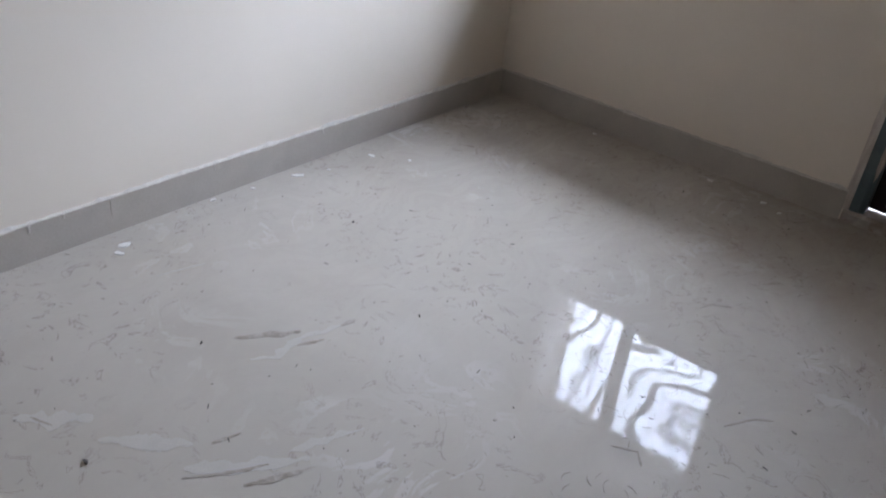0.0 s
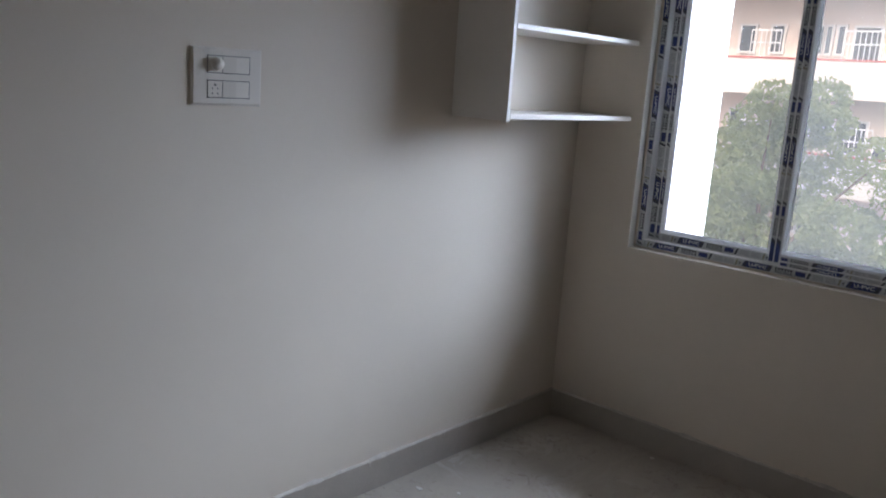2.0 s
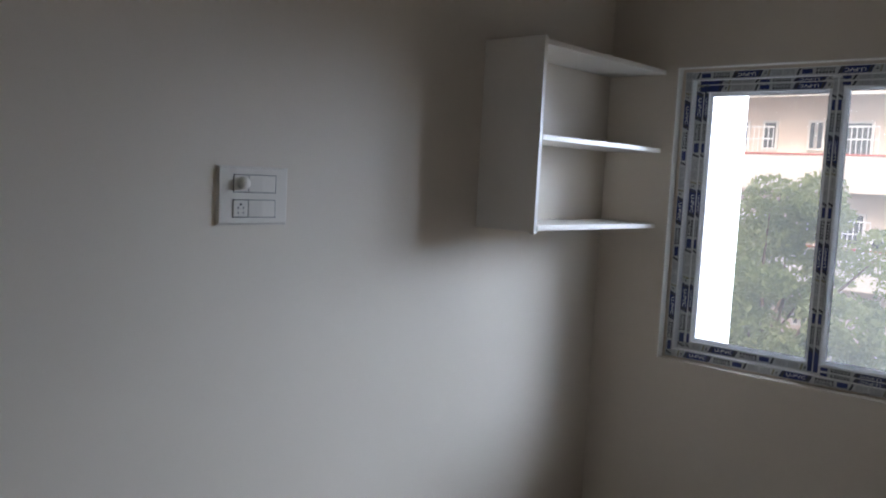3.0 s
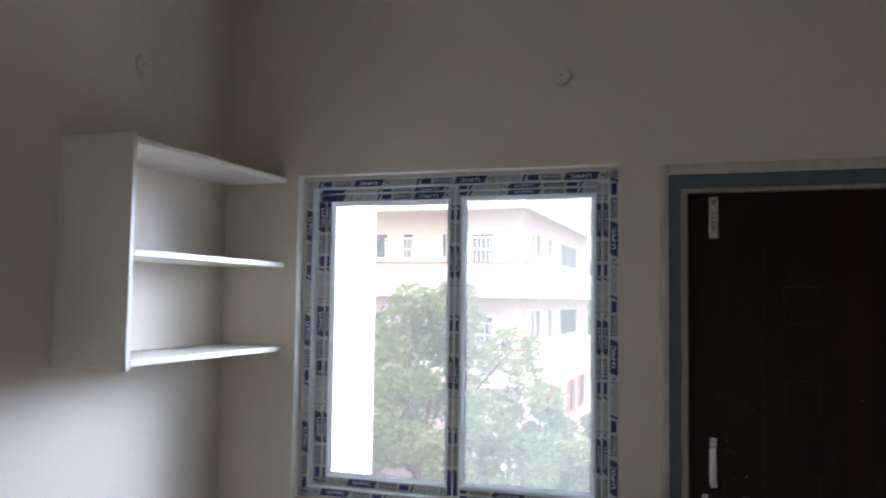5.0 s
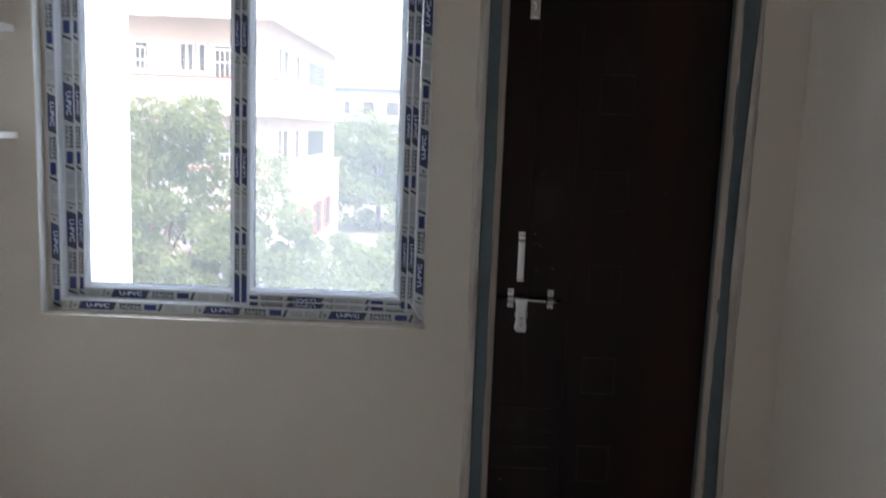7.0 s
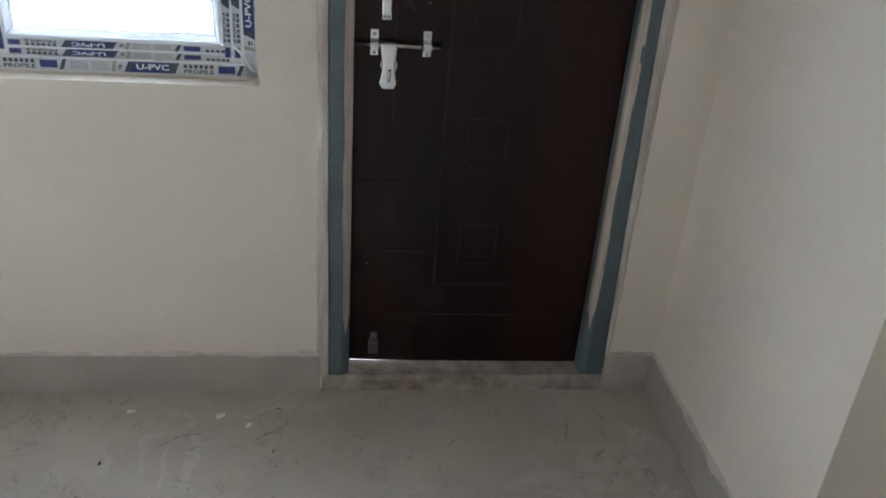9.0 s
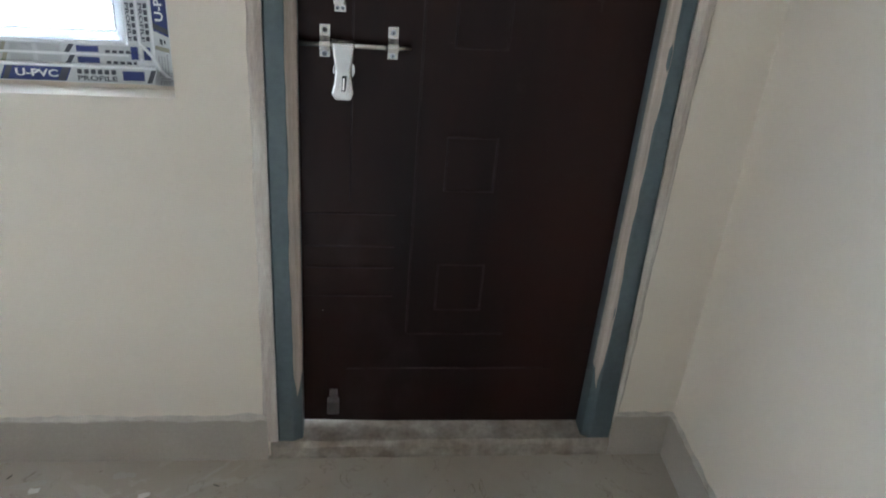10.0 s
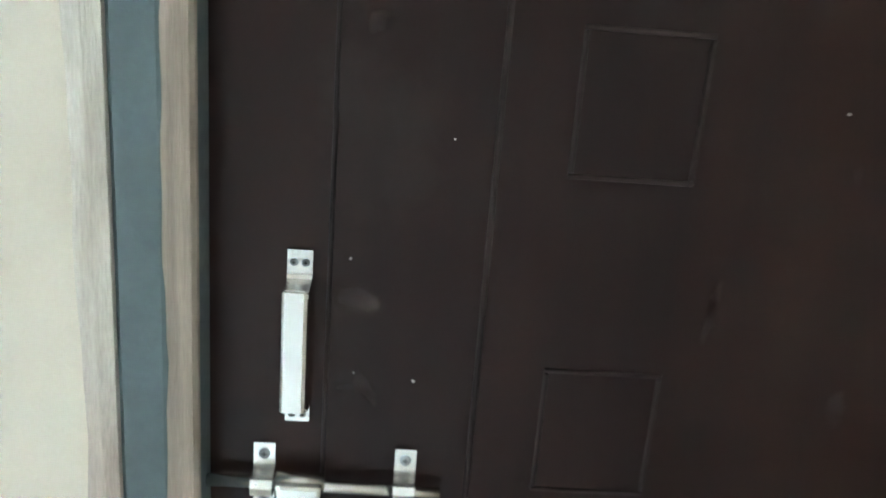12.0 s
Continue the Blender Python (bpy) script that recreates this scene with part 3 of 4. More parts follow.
for k in range(2):
    film_strip((RX - 0.0225 - 0.0225 * k, ZT - 0.012), (0, -1), (1, 0), ZT - ZB - 0.024, 0.0215, YR, 0.066, sash_r, 20 + k)
    film_strip((RX - 0.03, ZB + 0.0205 + 0.0205 * k), (-1, 0), (0, -1), 0.50, 0.0195, YR, 0.255, sash_r, 22 + k)
    film_strip((0.958, ZT - 0.0235 - 0.0225 * k), (1, 0), (0, 1), 0.512, 0.0215, YR, 0.181, sash_r, 24 + k)
    film_strip((0.946 + 0.0225 * k, ZB + 0.012), (0, 1), (-1, 0), ZT - ZB - 0.024, 0.0205, YR, 0.376, sash_r, 26 + k)
g = part("pane", box(LX + 0.066, 0.914, YL + 0.011, YL + 0.015, 0.98, 2.03), GLASS_CLEAR, win, "clear glass pane with a thin haze film")
g.visible_shadow = False
g = part("pane", box(0.976, RX - 0.05, YR + 0.007, YR + 0.011, 0.98, 2.03), GLASS_DUSTY_HAZED, win, "dusty glass pane with a film for outdoor haze")
g.visible_shadow = False


def ribbon(points, width, y, thick=0.0006):
    """A thin curling strip through (x, z) points."""
    bm = bmesh.new()
    rows = []
    for i, (x, z, lift) in enumerate(points):
        a, b = points[max(0, i - 1)], points[min(len(points) - 1, i + 1)]
        d = Vector((b[0] - a[0], b[1] - a[1])).normalized()
        nx, nz = -d.y * width / 2, d.x * width / 2
        rows.append([bm.verts.new(p) for p in ((x - nx, y - lift, z - nz), (x + nx, y - lift - 0.003, z + nz), (x + nx, y - lift - 0.003 + thick, z + nz), (x - nx, y - lift + thick, z - nz))])
    for r, s in zip(rows, rows[1:]):
        for j in range(4):
            bm.faces.new((r[j], s[j], s[(j + 1) % 4], r[(j + 1) % 4]))
    bmesh.ops.recalc_face_normals(bm, faces=bm.faces)
    return bm


part("loose_film_edge", ribbon([(1.484, 0.976, 0.004), (1.496, 0.968, 0.008), (1.506, 0.958, 0.012), (1.514, 0.945, 0.014), (1.520, 0.930, 0.010), (1.530, 0.918, 0.006), (1.540, 0.909, 0.003)], 0.007, YR - 0.004), UPVC, win, "loose curling white film edge", True)


# ---- door ----
door = thing("door_1", (2.11, 0.06, 0.05), "closed dark brown moulded door in a grey primed wooden frame", "door", kind="structure")
LX0, LX1, LZ0, LZ1 = 1.752, 2.476, 0.0530, 2.03
LY = 0.055
leaf = part("door_leaf", prism([(LX0, LZ0 + 0.011), (LX0 + 0.22, LZ0 + 0.004), (LX1, LZ0), (LX1, LZ1), (LX0, LZ1)], LY, LY + 0.034, "y", 0.002), DOOR, door, "dark brown moulded door leaf with pressed panels")


def groove(x0, x1, z0, z1):
    """A pressed line: a low rounded bead on the leaf."""
    # level beads wear the highlight colour, upright ones the dimmer copy
    part("moulding", box(x0, x1, LY - 0.0018, LY + 0.004, z0, z1, 0.0014, 2), DOOR_LEVEL_LIT if x1 - x0 > z1 - z0 else DOOR_UPRIGHT_DIM, leaf)


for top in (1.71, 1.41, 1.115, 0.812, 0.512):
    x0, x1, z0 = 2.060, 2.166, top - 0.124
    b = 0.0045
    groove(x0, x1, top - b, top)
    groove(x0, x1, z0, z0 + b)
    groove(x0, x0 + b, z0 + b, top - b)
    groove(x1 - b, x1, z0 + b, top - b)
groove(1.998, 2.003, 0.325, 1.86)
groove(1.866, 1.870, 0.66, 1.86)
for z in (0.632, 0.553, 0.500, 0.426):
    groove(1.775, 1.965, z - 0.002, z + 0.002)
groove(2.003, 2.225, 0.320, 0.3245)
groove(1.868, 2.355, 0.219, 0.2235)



# frame: grey faces with bare edges
IX0, IX1, IZ = 1.767, 2.444, 2.016       # clear opening of the frame
OUTER = {0: ((0.05, 1.709), (1.0, 1.708), (2.08, 1.708)), 1: ((0.05, 2.516), (0.35, 2.508), (0.75, 2.500), (1.10, 2.492), (1.45, 2.497), (2.08, 2.515))}


def outer_edge(side, z):
    """Where the grey face ends towards the wall; the posts bow a little."""
    zs, xs = zip(*OUTER[side])
    return float(np.interp(z, zs, xs))


def swept(rows):
    """A bar through a row of like outlines, closed at both ends."""
    bm = bmesh.new()
    rows = [[bm.verts.new(p) for p in row] for row in rows]
    k = len(rows[0])
    for r, q in zip(rows, rows[1:]):
        for j in range(k):
            bm.faces.new((r[j], q[j], q[(j + 1) % k], r[(j + 1) % k]))
    bm.faces.new(rows[0])
    bm.faces.new(rows[-1])
    bmesh.ops.recalc_face_normals(bm, faces=bm.faces)
    return bm


def bare_edge(xg, xi, s, z0, z1, seed):
    """Bare wood along the chamfer: the paint's edge wanders and the strip runs out to a tip at its foot."""
    rng = random.Random(seed)
    rows, n = [], 90
    for i in range(n + 1):
        z = z0 + (z1 - z0) * i / n
        wander = 0.0045 * noise.noise(Vector((z * 5.0, seed, 0.5))) + 0.002 * noise.noise(Vector((z * 23.0, seed, 2.5))) + 0.0005 * rng.random()
        f = min(1.0, (z - z0) / 0.07) ** 0.6
        inner = xi - s * (0.002 + 0.010 * (1 - f))
        xa = inner + (xg + wander - inner) * f - s * 0.0004
        ya = -0.0042 if s * (xa - xg) < 0 else -0.0030 + 0.009 * abs(xa - xg) / abs(xi - xg) - 0.0008
        yi = -0.0030 + 0.009 * abs(inner - xg) / abs(xi - xg) - 0.0008
        tip = xi + s * 0.0006 if f > 0.85 else inner + s * 0.0003
        yt = 0.0118 if f > 0.85 else yi + 0.0006
        rows.append(((xa, ya, z), (inner, yi, z), (tip, yt, z), (tip, 0.0195, z), (xa, 0.0195, z)))
    return swept(rows)


for side in (0, 1):
    s = 1 if side == 0 else -1
    xi = IX0 if side == 0 else IX1
    gx1 = xi - s * (0.020 if side == 0 else 0.017)
    zs = [0.05 + (IZ + 0.06 - 0.05) * i / 24 for i in range(25)]
    rows = []
    for z in zs:
        xo = outer_edge(side, z)
        rows.append(((xo, 0.13, z), (xo, 0.0, z), (xo + s * 0.004, -0.004, z), (gx1 - s * 0.003, -0.004, z), (gx1, -0.003, z), (gx1, 0.13, z)))
    post = part("door_frame_post", swept(rows), GREY_PAINT, door, "grey primed post, slightly bowed")
    part("chamfer", prism([(gx1, -0.003), (xi - s * 0.002, 0.006), (xi, 0.012), (xi, 0.02), (gx1, 0.02)], 0.05, IZ + 0.012, "z"), GREY_PAINT, post)
    part("rebate", box(min(gx1, xi), max(gx1, xi), 0.0205, LY, 0.05, IZ + 0.012), GREY_PAINT, post)
    part("bare_edge", bare_edge(gx1, xi, s, 0.185 if side == 0 else 0.205, IZ + 0.012, 61 + side), RAW, post, "bare wood edge with ragged paint")
    # plaster edge between frame and wall
    rng = random.Random(31 + side)
    rows, drift = [], 0.0
    for i in range(71):
        z = 0.05 + (DZ1 + 0.004 - 0.05) * i / 70
        drift = 0.7 * drift + 0.0035 * (rng.random() - 0.5)
        xw, xf = (DX0 - 0.011 if side == 0 else 2.528) + drift, outer_edge(side, z)
        rows.append(((xw, 0.02, z), (xw, -0.0004, z), (xw + s * 0.004, -0.004 - 0.001 * rng.random(), z), ((xw + xf) / 2, -0.007, z), (xf - s * 0.001, -0.0055, z), (xf, -0.001, z), (xf, 0.02, z)))
    part("plaster_edge", swept(rows), SMEARED, post, "bare wood smeared with plaster")
part("wall_patch", box(2.520, DX1 + 0.003, -0.0012, 0.02, 0.05, DZ1 + 0.003, 0.0005), WALL, door, "painted plaster beside the frame")
head = part("door_frame_head", box(DX0 + 0.018, DX1 - 0.028, -0.0035, 0.13, IZ + 0.012, IZ + 0.058, 0.004), GREY_PAINT, door, "grey primed head")
part("bare_edge", box(IX0, IX1, 0.002, 0.02, IZ, IZ + 0.0122, 0.003), RAW, head, "bare wood edge")
part("rebate", box(IX0, IX1, 0.0205, LY, IZ, IZ + 0.012), GREY_PAINT, head)
part("plaster_edge", box(DX0 + 0.018, DX1 - 0.028, -0.006, 0.02, IZ + 0.058, DZ1 + 0.004, 0.003), PUTTY, head, "pale plaster edge")
part("infill", box(DX0 - 0.0, DX0 + 0.02, 0.02, 0.2, 0.05, DZ1), PUTTY, door)
part("infill", box(DX1 - 0.03, DX1, 0.02, 0.2, 0.05, DZ1), PUTTY, door)
part("infill", box(DX0 + 0.02, DX1 - 0.03, 0.021, 0.2, IZ + 0.059, DZ1), PUTTY, door)


def uneven_box(x0, x1, y0, y1, z0, z1, rng, k=26):
    """A slab with a worn front edge."""
    bm = bmesh.new()
    rows = []
    for i in range(k + 1):
        x = x0 + (x1 - x0) * i / k
        j = lambda a: a * (rng.random() - 0.5)
        rows.append([bm.verts.new(p) for p in ((x, y0 + j(0.004), z0), (x, y0 + j(0.004), z1 - 0.012 + j(0.006)), (x, y0 + 0.008 + j(0.006), z1 + j(0.002)), (x, y1, z1), (x, y1, z0))])
    for r, s in zip(rows, rows[1:]):
        for n in range(5):
            bm.faces.new((r[n], s[n], s[(n + 1) % 5], r[(n + 1) % 5]))
    bm.faces.new(rows[0])
    bm.faces.new(rows[-1])
    bmesh.ops.recalc_face_normals(bm, faces=bm.faces)
    return bm


structure("threshold", uneven_box(DX0 + 0.001, DX1 - 0.001, -0.011, 0.225, -0.01, 0.049, random.Random(5)), STONE, "worn stone door threshold with plaster stains", "threshold")


def screw(x, y, z, parent, r=0.0036):
    bm = tube((x, y, z), (x, y - 0.0008, z), r, r, 14)
    tube_into(bm, (x, y - 0.0008, z), (x, y - 0.0022, z), r, r * 0.55, 14)
    head = part("screw", bm, SCREW, parent)
    cut = box(x - r * 0.5, x + r * 0.5, y - 0.0025, y - 0.0016, z - 0.0005, z + 0.0005)
    box_into(cut, x - 0.0005, x + 0.0005, y - 0.0025, y - 0.0016, z - r * 0.5, z + r * 0.5)
    part("cross_slot", cut, DARK, head)


def strap(profile, x0, x1, thick=0.0016):
    """A bent metal strap: (y, z) points swept across x."""
    bm = bmesh.new()
    rows = []
    for i, (y, z) in enumerate(profile):
        a, b = profile[max(0, i - 1)], profile[min(len(profile) - 1, i + 1)]
        d = Vector((b[0] - a[0], b[1] - a[1])).normalized()
        ny, nz = -d.y * thick, d.x * thick
        rows.append([bm.verts.new(p) for p in ((x0, y, z), (x1, y, z), (x1, y + ny, z + nz), (x0, y + ny, z + nz))])
    for r, s in zip(rows, rows[1:]):
        for j in range(4):
            bm.faces.new((r[j], s[j], s[(j + 1) % 4], r[(j + 1) % 4]))
    bm.faces.new(rows[0])
    bm.faces.new(rows[-1])
    bmesh.ops.recalc_face_normals(bm, faces=bm.faces)
    bmesh.ops.bevel(bm, geom=[e for e in bm.edges if e.is_boundary or e.calc_face_angle(0) > 1.2], offset=0.0004, segments=1, affect="EDGES")
    return bm


# pull handle
handle = part("handle", strap([(LY - 0.001, 1.211), (LY - 0.001, 1.189), (LY - 0.004, 1.184), (LY - 0.020, 1.179), (LY - 0.024, 1.175)], 1.832, 1.854, -0.002), STEEL, door, "pressed steel pull handle")
part("foot", strap([(LY - 0.024, 1.075), (LY - 0.020, 1.072), (LY - 0.004, 1.070), (LY - 0.001, 1.067), (LY - 0.001, 1.051)], 1.833, 1.855, -0.002), STEEL, handle)
part("grip", prism([(1.8300, LY - 0.020), (1.8315, LY - 0.0255), (1.8345, LY - 0.0275), (1.8500, LY - 0.0275), (1.8530, LY - 0.0255), (1.8545, LY - 0.020), (1.8525, LY - 0.019), (1.849, LY - 0.024), (1.835, LY - 0.024), (1.832, LY - 0.019)], 1.071, 1.181, "z", 0.0006), STEEL, handle, "bevelled steel grip")
for x, z in ((1.838, 1.200), (1.848, 1.200), (1.839, 1.059), (1.849, 1.059)):
    screw(x, LY - 0.003, z, handle)

# sliding bolt with hasp
bolt = part("sliding_bolt", tube((1.762, LY - 0.013, 0.9940), (1.976, LY - 0.013, 0.9910), 0.0056, n=20), STEEL, door, "steel sliding bolt with a hanging hasp", True)
for x in (1.806, 1.933):
    br = part("bracket", strap([(LY - 0.001, 1.0280), (LY - 0.001, 1.0060), (LY - 0.008, 1.0020), (LY - 0.0195, 0.9990), (LY - 0.021, 0.9930), (LY - 0.0195, 0.9860), (LY - 0.008, 0.9830), (LY - 0.001, 0.9790), (LY - 0.001, 0.9660)], x, x + 0.020, -0.002), STEEL, bolt)
    for z in (1.0175, 0.9730):
        screw(x + 0.010, LY - 0.003, z, bolt, 0.0052)
hy = LY - 0.024
hasp_pts = [(1.829, 1.003), (1.872, 1.003), (1.869, 0.975), (1.866, 0.950), (1.868, 0.925), (1.872, 0.906), (1.866, 0.890), (1.836, 0.890), (1.828, 0.904), (1.833, 0.925), (1.835, 0.950), (1.832, 0.975)]
hasp = part("hasp", prism(hasp_pts, hy - 0.0075, hy + 0.0025, "y", 0.0046), STEEL, bolt, "shaped steel hasp plate")
part("hasp_sleeve", tube((1.828, LY - 0.013, 0.9955), (1.872, LY - 0.013, 0.9945), 0.0095, n=18), STEEL, bolt, "", True)
part("slot", prism([(1.848, 0.910), (1.8555, 0.910), (1.857, 0.940), (1.8495, 0.940)], hy - 0.0087, hy - 0.0073, "y", 0.0004), DARK, bolt, "dark slot in the hasp")
part("staple", prism([(1.8495, 0.913), (1.8535, 0.913), (1.8545, 0.937), (1.8505, 0.937)], hy - 0.0115, hy - 0.0075, "y", 0.0008), STEEL, bolt)
part("staple_plate", tube((1.852, LY, 0.945), (1.852, LY - 0.012, 0.945), 0.024, 0.021, 24), STEEL, bolt)

# tower bolt at the top, and a door stop at the foot
tower = part("tower_bolt", box(1.833, 1.863, LY - 0.004, LY - 0.0002, 1.866, 2.006, 0.0015), STEEL, door, "steel tower bolt at the top of the leaf")
part("bolt_barrel", tube((1.848, LY - 0.010, 1.89), (1.848, LY - 0.010, 2.014), 0.006, n=14), STEEL, tower, "", True)
part("bolt_knob", tube((1.848, LY - 0.010, 1.925), (1.848, LY - 0.028, 1.925), 0.005, 0.006, 12), STEEL, tower, "", True)
for z in (1.874, 1.912, 1.955, 1.998):
    part("bolt_loop", box(1.838, 1.858, LY - 0.018, LY - 0.003, z - 0.005, z + 0.005, 0.003), STEEL, tower)
stop = part("door_stop", box(1.822, 1.850, LY - 0.020, LY - 0.0002, 0.096, 0.136, 0.003), SMOKED, door, "small metal door stop")
part("stop_tab", box(1.827, 1.846, LY - 0.004, LY - 0.0003, 0.1365, 0.160, 0.001), SMOKED, stop)

rng = random.Random(21)
for x, z in [(1.965, 1.312), (1.812, 0.386), (2.285, 1.355), (1.885, 1.205), (1.892, 1.10), (1.945, 1.095)]:
    r = rng.uniform(0.0010, 0.0020)
    part("paint_speck", tube((x, LY + 0.0005, z), (x, LY - 0.0006, z), r, r * 0.6, 7), CHIP, leaf, "pale paint speck")


SMUDGE = bpy.data.materials.new("dust_smudge")
SMUDGE.use_nodes = True
sn, sl = SMUDGE.node_tree.nodes, SMUDGE.node_tree.links
sb = sn["Principled BSDF"]
sb.inputs["Base Color"].default_value = (0.36, 0.33, 0.31, 1)
sb.inputs["Roughness"].default_value = 0.9
s_noise, s_range, s_co = sn.new("ShaderNodeTexNoise"), sn.new("ShaderNodeMapRange"), sn.new("ShaderNodeTexCoord")
s_noise.inputs["Scale"].default_value, s_noise.inputs["Detail"].default_value = 60, 6
s_range.inputs["From Min"].default_value, s_range.inputs["From Max"].default_value = 0.42, 0.75
s_range.inputs["To Max"].default_value = 0.17
sl.new(s_co.outputs["Object"], s_noise.inputs["Vector"])
sl.new(s_noise.outputs["Fac"], s_range.inputs["Value"])
sl.new(s_range.outputs["Result"], sb.inputs["Alpha"])


def smudge(x, z, w, h, turn, seed):
    """A thin dusty wipe on the leaf with an uneven outline."""
    rng = random.Random(seed)
    pts = []
    for i in range(18):
        a = 2 * math.pi * i / 18
        r = 0.55 + 0.45 * rng.random()
        u, v = w / 2 * r * math.cos(a), h / 2 * r * math.sin(a)
        pts.append((x + u * math.cos(turn) - v * math.sin(turn), z + u * math.sin(turn) + v * math.cos(turn)))
    part("dust_smudge", prism(pts, LY - 0.0006, LY + 0.0004, "y"), SMUDGE, leaf, "pale dusty smudge")


for i, (x, z, w, h, turn) in enumerate([(1.893, 1.170, 0.05, 0.024, -0.3), (1.902, 1.088, 0.014, 0.045, 0.5), (1.884, 1.085, 0.022, 0.010, 0.3), (2.20, 1.175, 0.012, 0.07, -0.1),
                                        (2.30, 1.30, 0.012, 0.03, -0.3), (2.05, 1.005, 0.014, 0.016, 0.0), (1.90, 1.40, 0.03, 0.02, 0.5), (2.19, 0.93, 0.008, 0.05, 0.1), (2.33, 1.09, 0.02, 0.05, 0.2)]):
    smudge(x, z, w, h, turn, 50 + i)

# ---- wall shelf ----
SX, SY = 0.27, -0.877
shelf = thing("wall_shelf", (SX / 2, SY / 2, 1.44), "white open corner wall shelf with three boards, fixed to the wall", "shelf")
part("side_panel", box(0.001, SX - 0.002, SY, SY + 0.018, 1.440, 2.125, 0.0012), WHITE, shelf)
for z in (1.446, 1.766, 2.094):
    part("shelf_board", box(0.001, SX, SY + 0.0182, -0.002, z, z + 0.019, 0.0015), WHITE, shelf)
part("lower_lip", box(SX - 0.022, SX + 0.002, SY - 0.004, SY + 0.014, 1.434, 1.4398, 0.001), WHITE, shelf)

# ---- switch board ----
sw = thing("switch_board", (0.006, -1.866, 1.54), "white modular switch board with socket and fan dial on the wall", "switch board")
part("plate", box(0.0005, 0.010, -1.982, -1.752, 1.459, 1.618, 0.004), PLASTIC, sw)
part("rim", box(0.0004, 0.0045, -1.985, -1.749, 1.456, 1.621, 0.0015), PLASTIC, sw)
for z0, z1 in ((1.549, 1.597), (1.479, 1.527)):
    part("module_gap", box(0.0098, 0.0104, -1.9365, -1.7935, z0 - 0.0015, z1 + 0.0015), DARK, sw, "dark gap round the modules")
    part("rocker", prism([(0.0098, -1.886), (0.0125, -1.886), (0.0145, -1.842), (0.0120, -1.796), (0.0098, -1.796)], z0 + 0.0005, z1 - 0.0005, "z", 0.0008), PLASTIC, sw, "white rocker switch")
part("dial_base", box(0.0098, 0.0125, -1.935, -1.888, 1.550, 1.596, 0.001), PLASTIC, sw)
dial = part("fan_dial", tube((0.0125, -1.908, 1.574), (0.030, -1.908, 1.574), 0.018, 0.0155, 28), PLASTIC, sw, "round white fan dial", True)
part("pointer", box(0.0295, 0.0315, -1.9095, -1.9065, 1.574, 1.588, 0.0005), PLASTIC, dial)
sock = part("socket", box(0.0098, 0.0125, -1.935, -1.888, 1.480, 1.526, 0.001), PLASTIC, sw, "five-pin socket")
for y, z, r in ((-1.9115, 1.515, 0.0034), (-1.920, 1.505, 0.0024), (-1.903, 1.505, 0.0024), (-1.920, 1.491, 0.0024), (-1.903, 1.491, 0.0024)):
    part("pin_hole", tube((0.0124, y, z), (0.0129, y, z), r, n=12), DARK, sock)

# ---- round covers on the walls ----
def round_cover(place, out, label):
    """A low round disc on a wall, with a small wire hole; out is the way that it faces."""
    p, d = Vector(place), Vector(out)
    ob = thing("round_cover", place, label, "cover plate", "round covers on the walls")
    part("disc", tube(p + d * 0.0005, p + d * 0.012, 0.036, 0.032, 32), IVORY, ob)
    hole = p + Vector((-0.002 * abs(d.y), -0.002 * abs(d.x), 0.001))
    part("wire_hole", tube(hole + d * 0.0118, hole + d * 0.0124, 0.0032, n=12), DARK, ob)


round_cover((1.348, 0, 2.437), (0, -1, 0), "small round white electrical cover above the window")
round_cover((0, -0.527, 2.437), (1, 0, 0), "small round white electrical cover above the shelf")

# ---- debris on the floor ----
def flake(x, y, size, rot, material, label, seed, name="paint_flake", height=0.003):
    rng = random.Random(seed)
    k = 9
    pts = []
    for i in range(k):
        a = 2 * math.pi * i / k
        r = size * (0.55 + 0.45 * rng.random())
        u, v = r * math.cos(a), 0.55 * r * math.sin(a)
        c, s = math.cos(rot), math.sin(rot)
        pts.append((x + u * c - v * s, y + u * s + v * c))
    ob = mesh_object(name, prism(pts, 0.0003, height, "z", 0.0006), material)
    return tagged(ob, label, "debris", "debris on the floor")


for i, (x, y, s, r) in enumerate(((0.131, -2.19, 0.020, 0.4), (0.10, -2.15, 0.028, 1.2), (0.073, -1.405, 0.026, 0.9), (0.126, -1.055, 0.022, 0.3), (0.253, -0.964, 0.013, -0.4), (0.033, -1.762, 0.013, 1.5),
                                  (0.05, -1.60, 0.012, 0.2), (0.11, -1.28, 0.010, 0.8), (1.18, -0.10, 0.018, 0.1), (1.42, -0.12, 0.020, 0.5), (0.60, -0.07, 0.012, 0.2), (1.50, -0.16, 0.014, 1.1))):
    flake(x, y, s, r, CHIP, "pale flake of dry paint lying on the floor", i)
for i, (x, y, s) in enumerate(((0.835, -2.718, 0.010), (0.46, -1.50, 0.005), (1.15, -0.30, 0.006), (0.66, -2.28, 0.005), (0.98, -1.75, 0.005))):
    flake(x, y, s, i * 0.7, GRIT, "small dark crumb lying on the floor", 50 + i, "crumb", 0.006)


SMEAR = mat("dried_plaster_smear", (0.445, 0.405, 0.352), 0.55, var=0.1, scale=14, fine=200, bump=0.15)
MUD = mat("dried_mud_smear", (0.235, 0.195, 0.15), 0.8, var=0.4, scale=40, fine=200, bump=0.15, tint=(0.38, 0.34, 0.285))


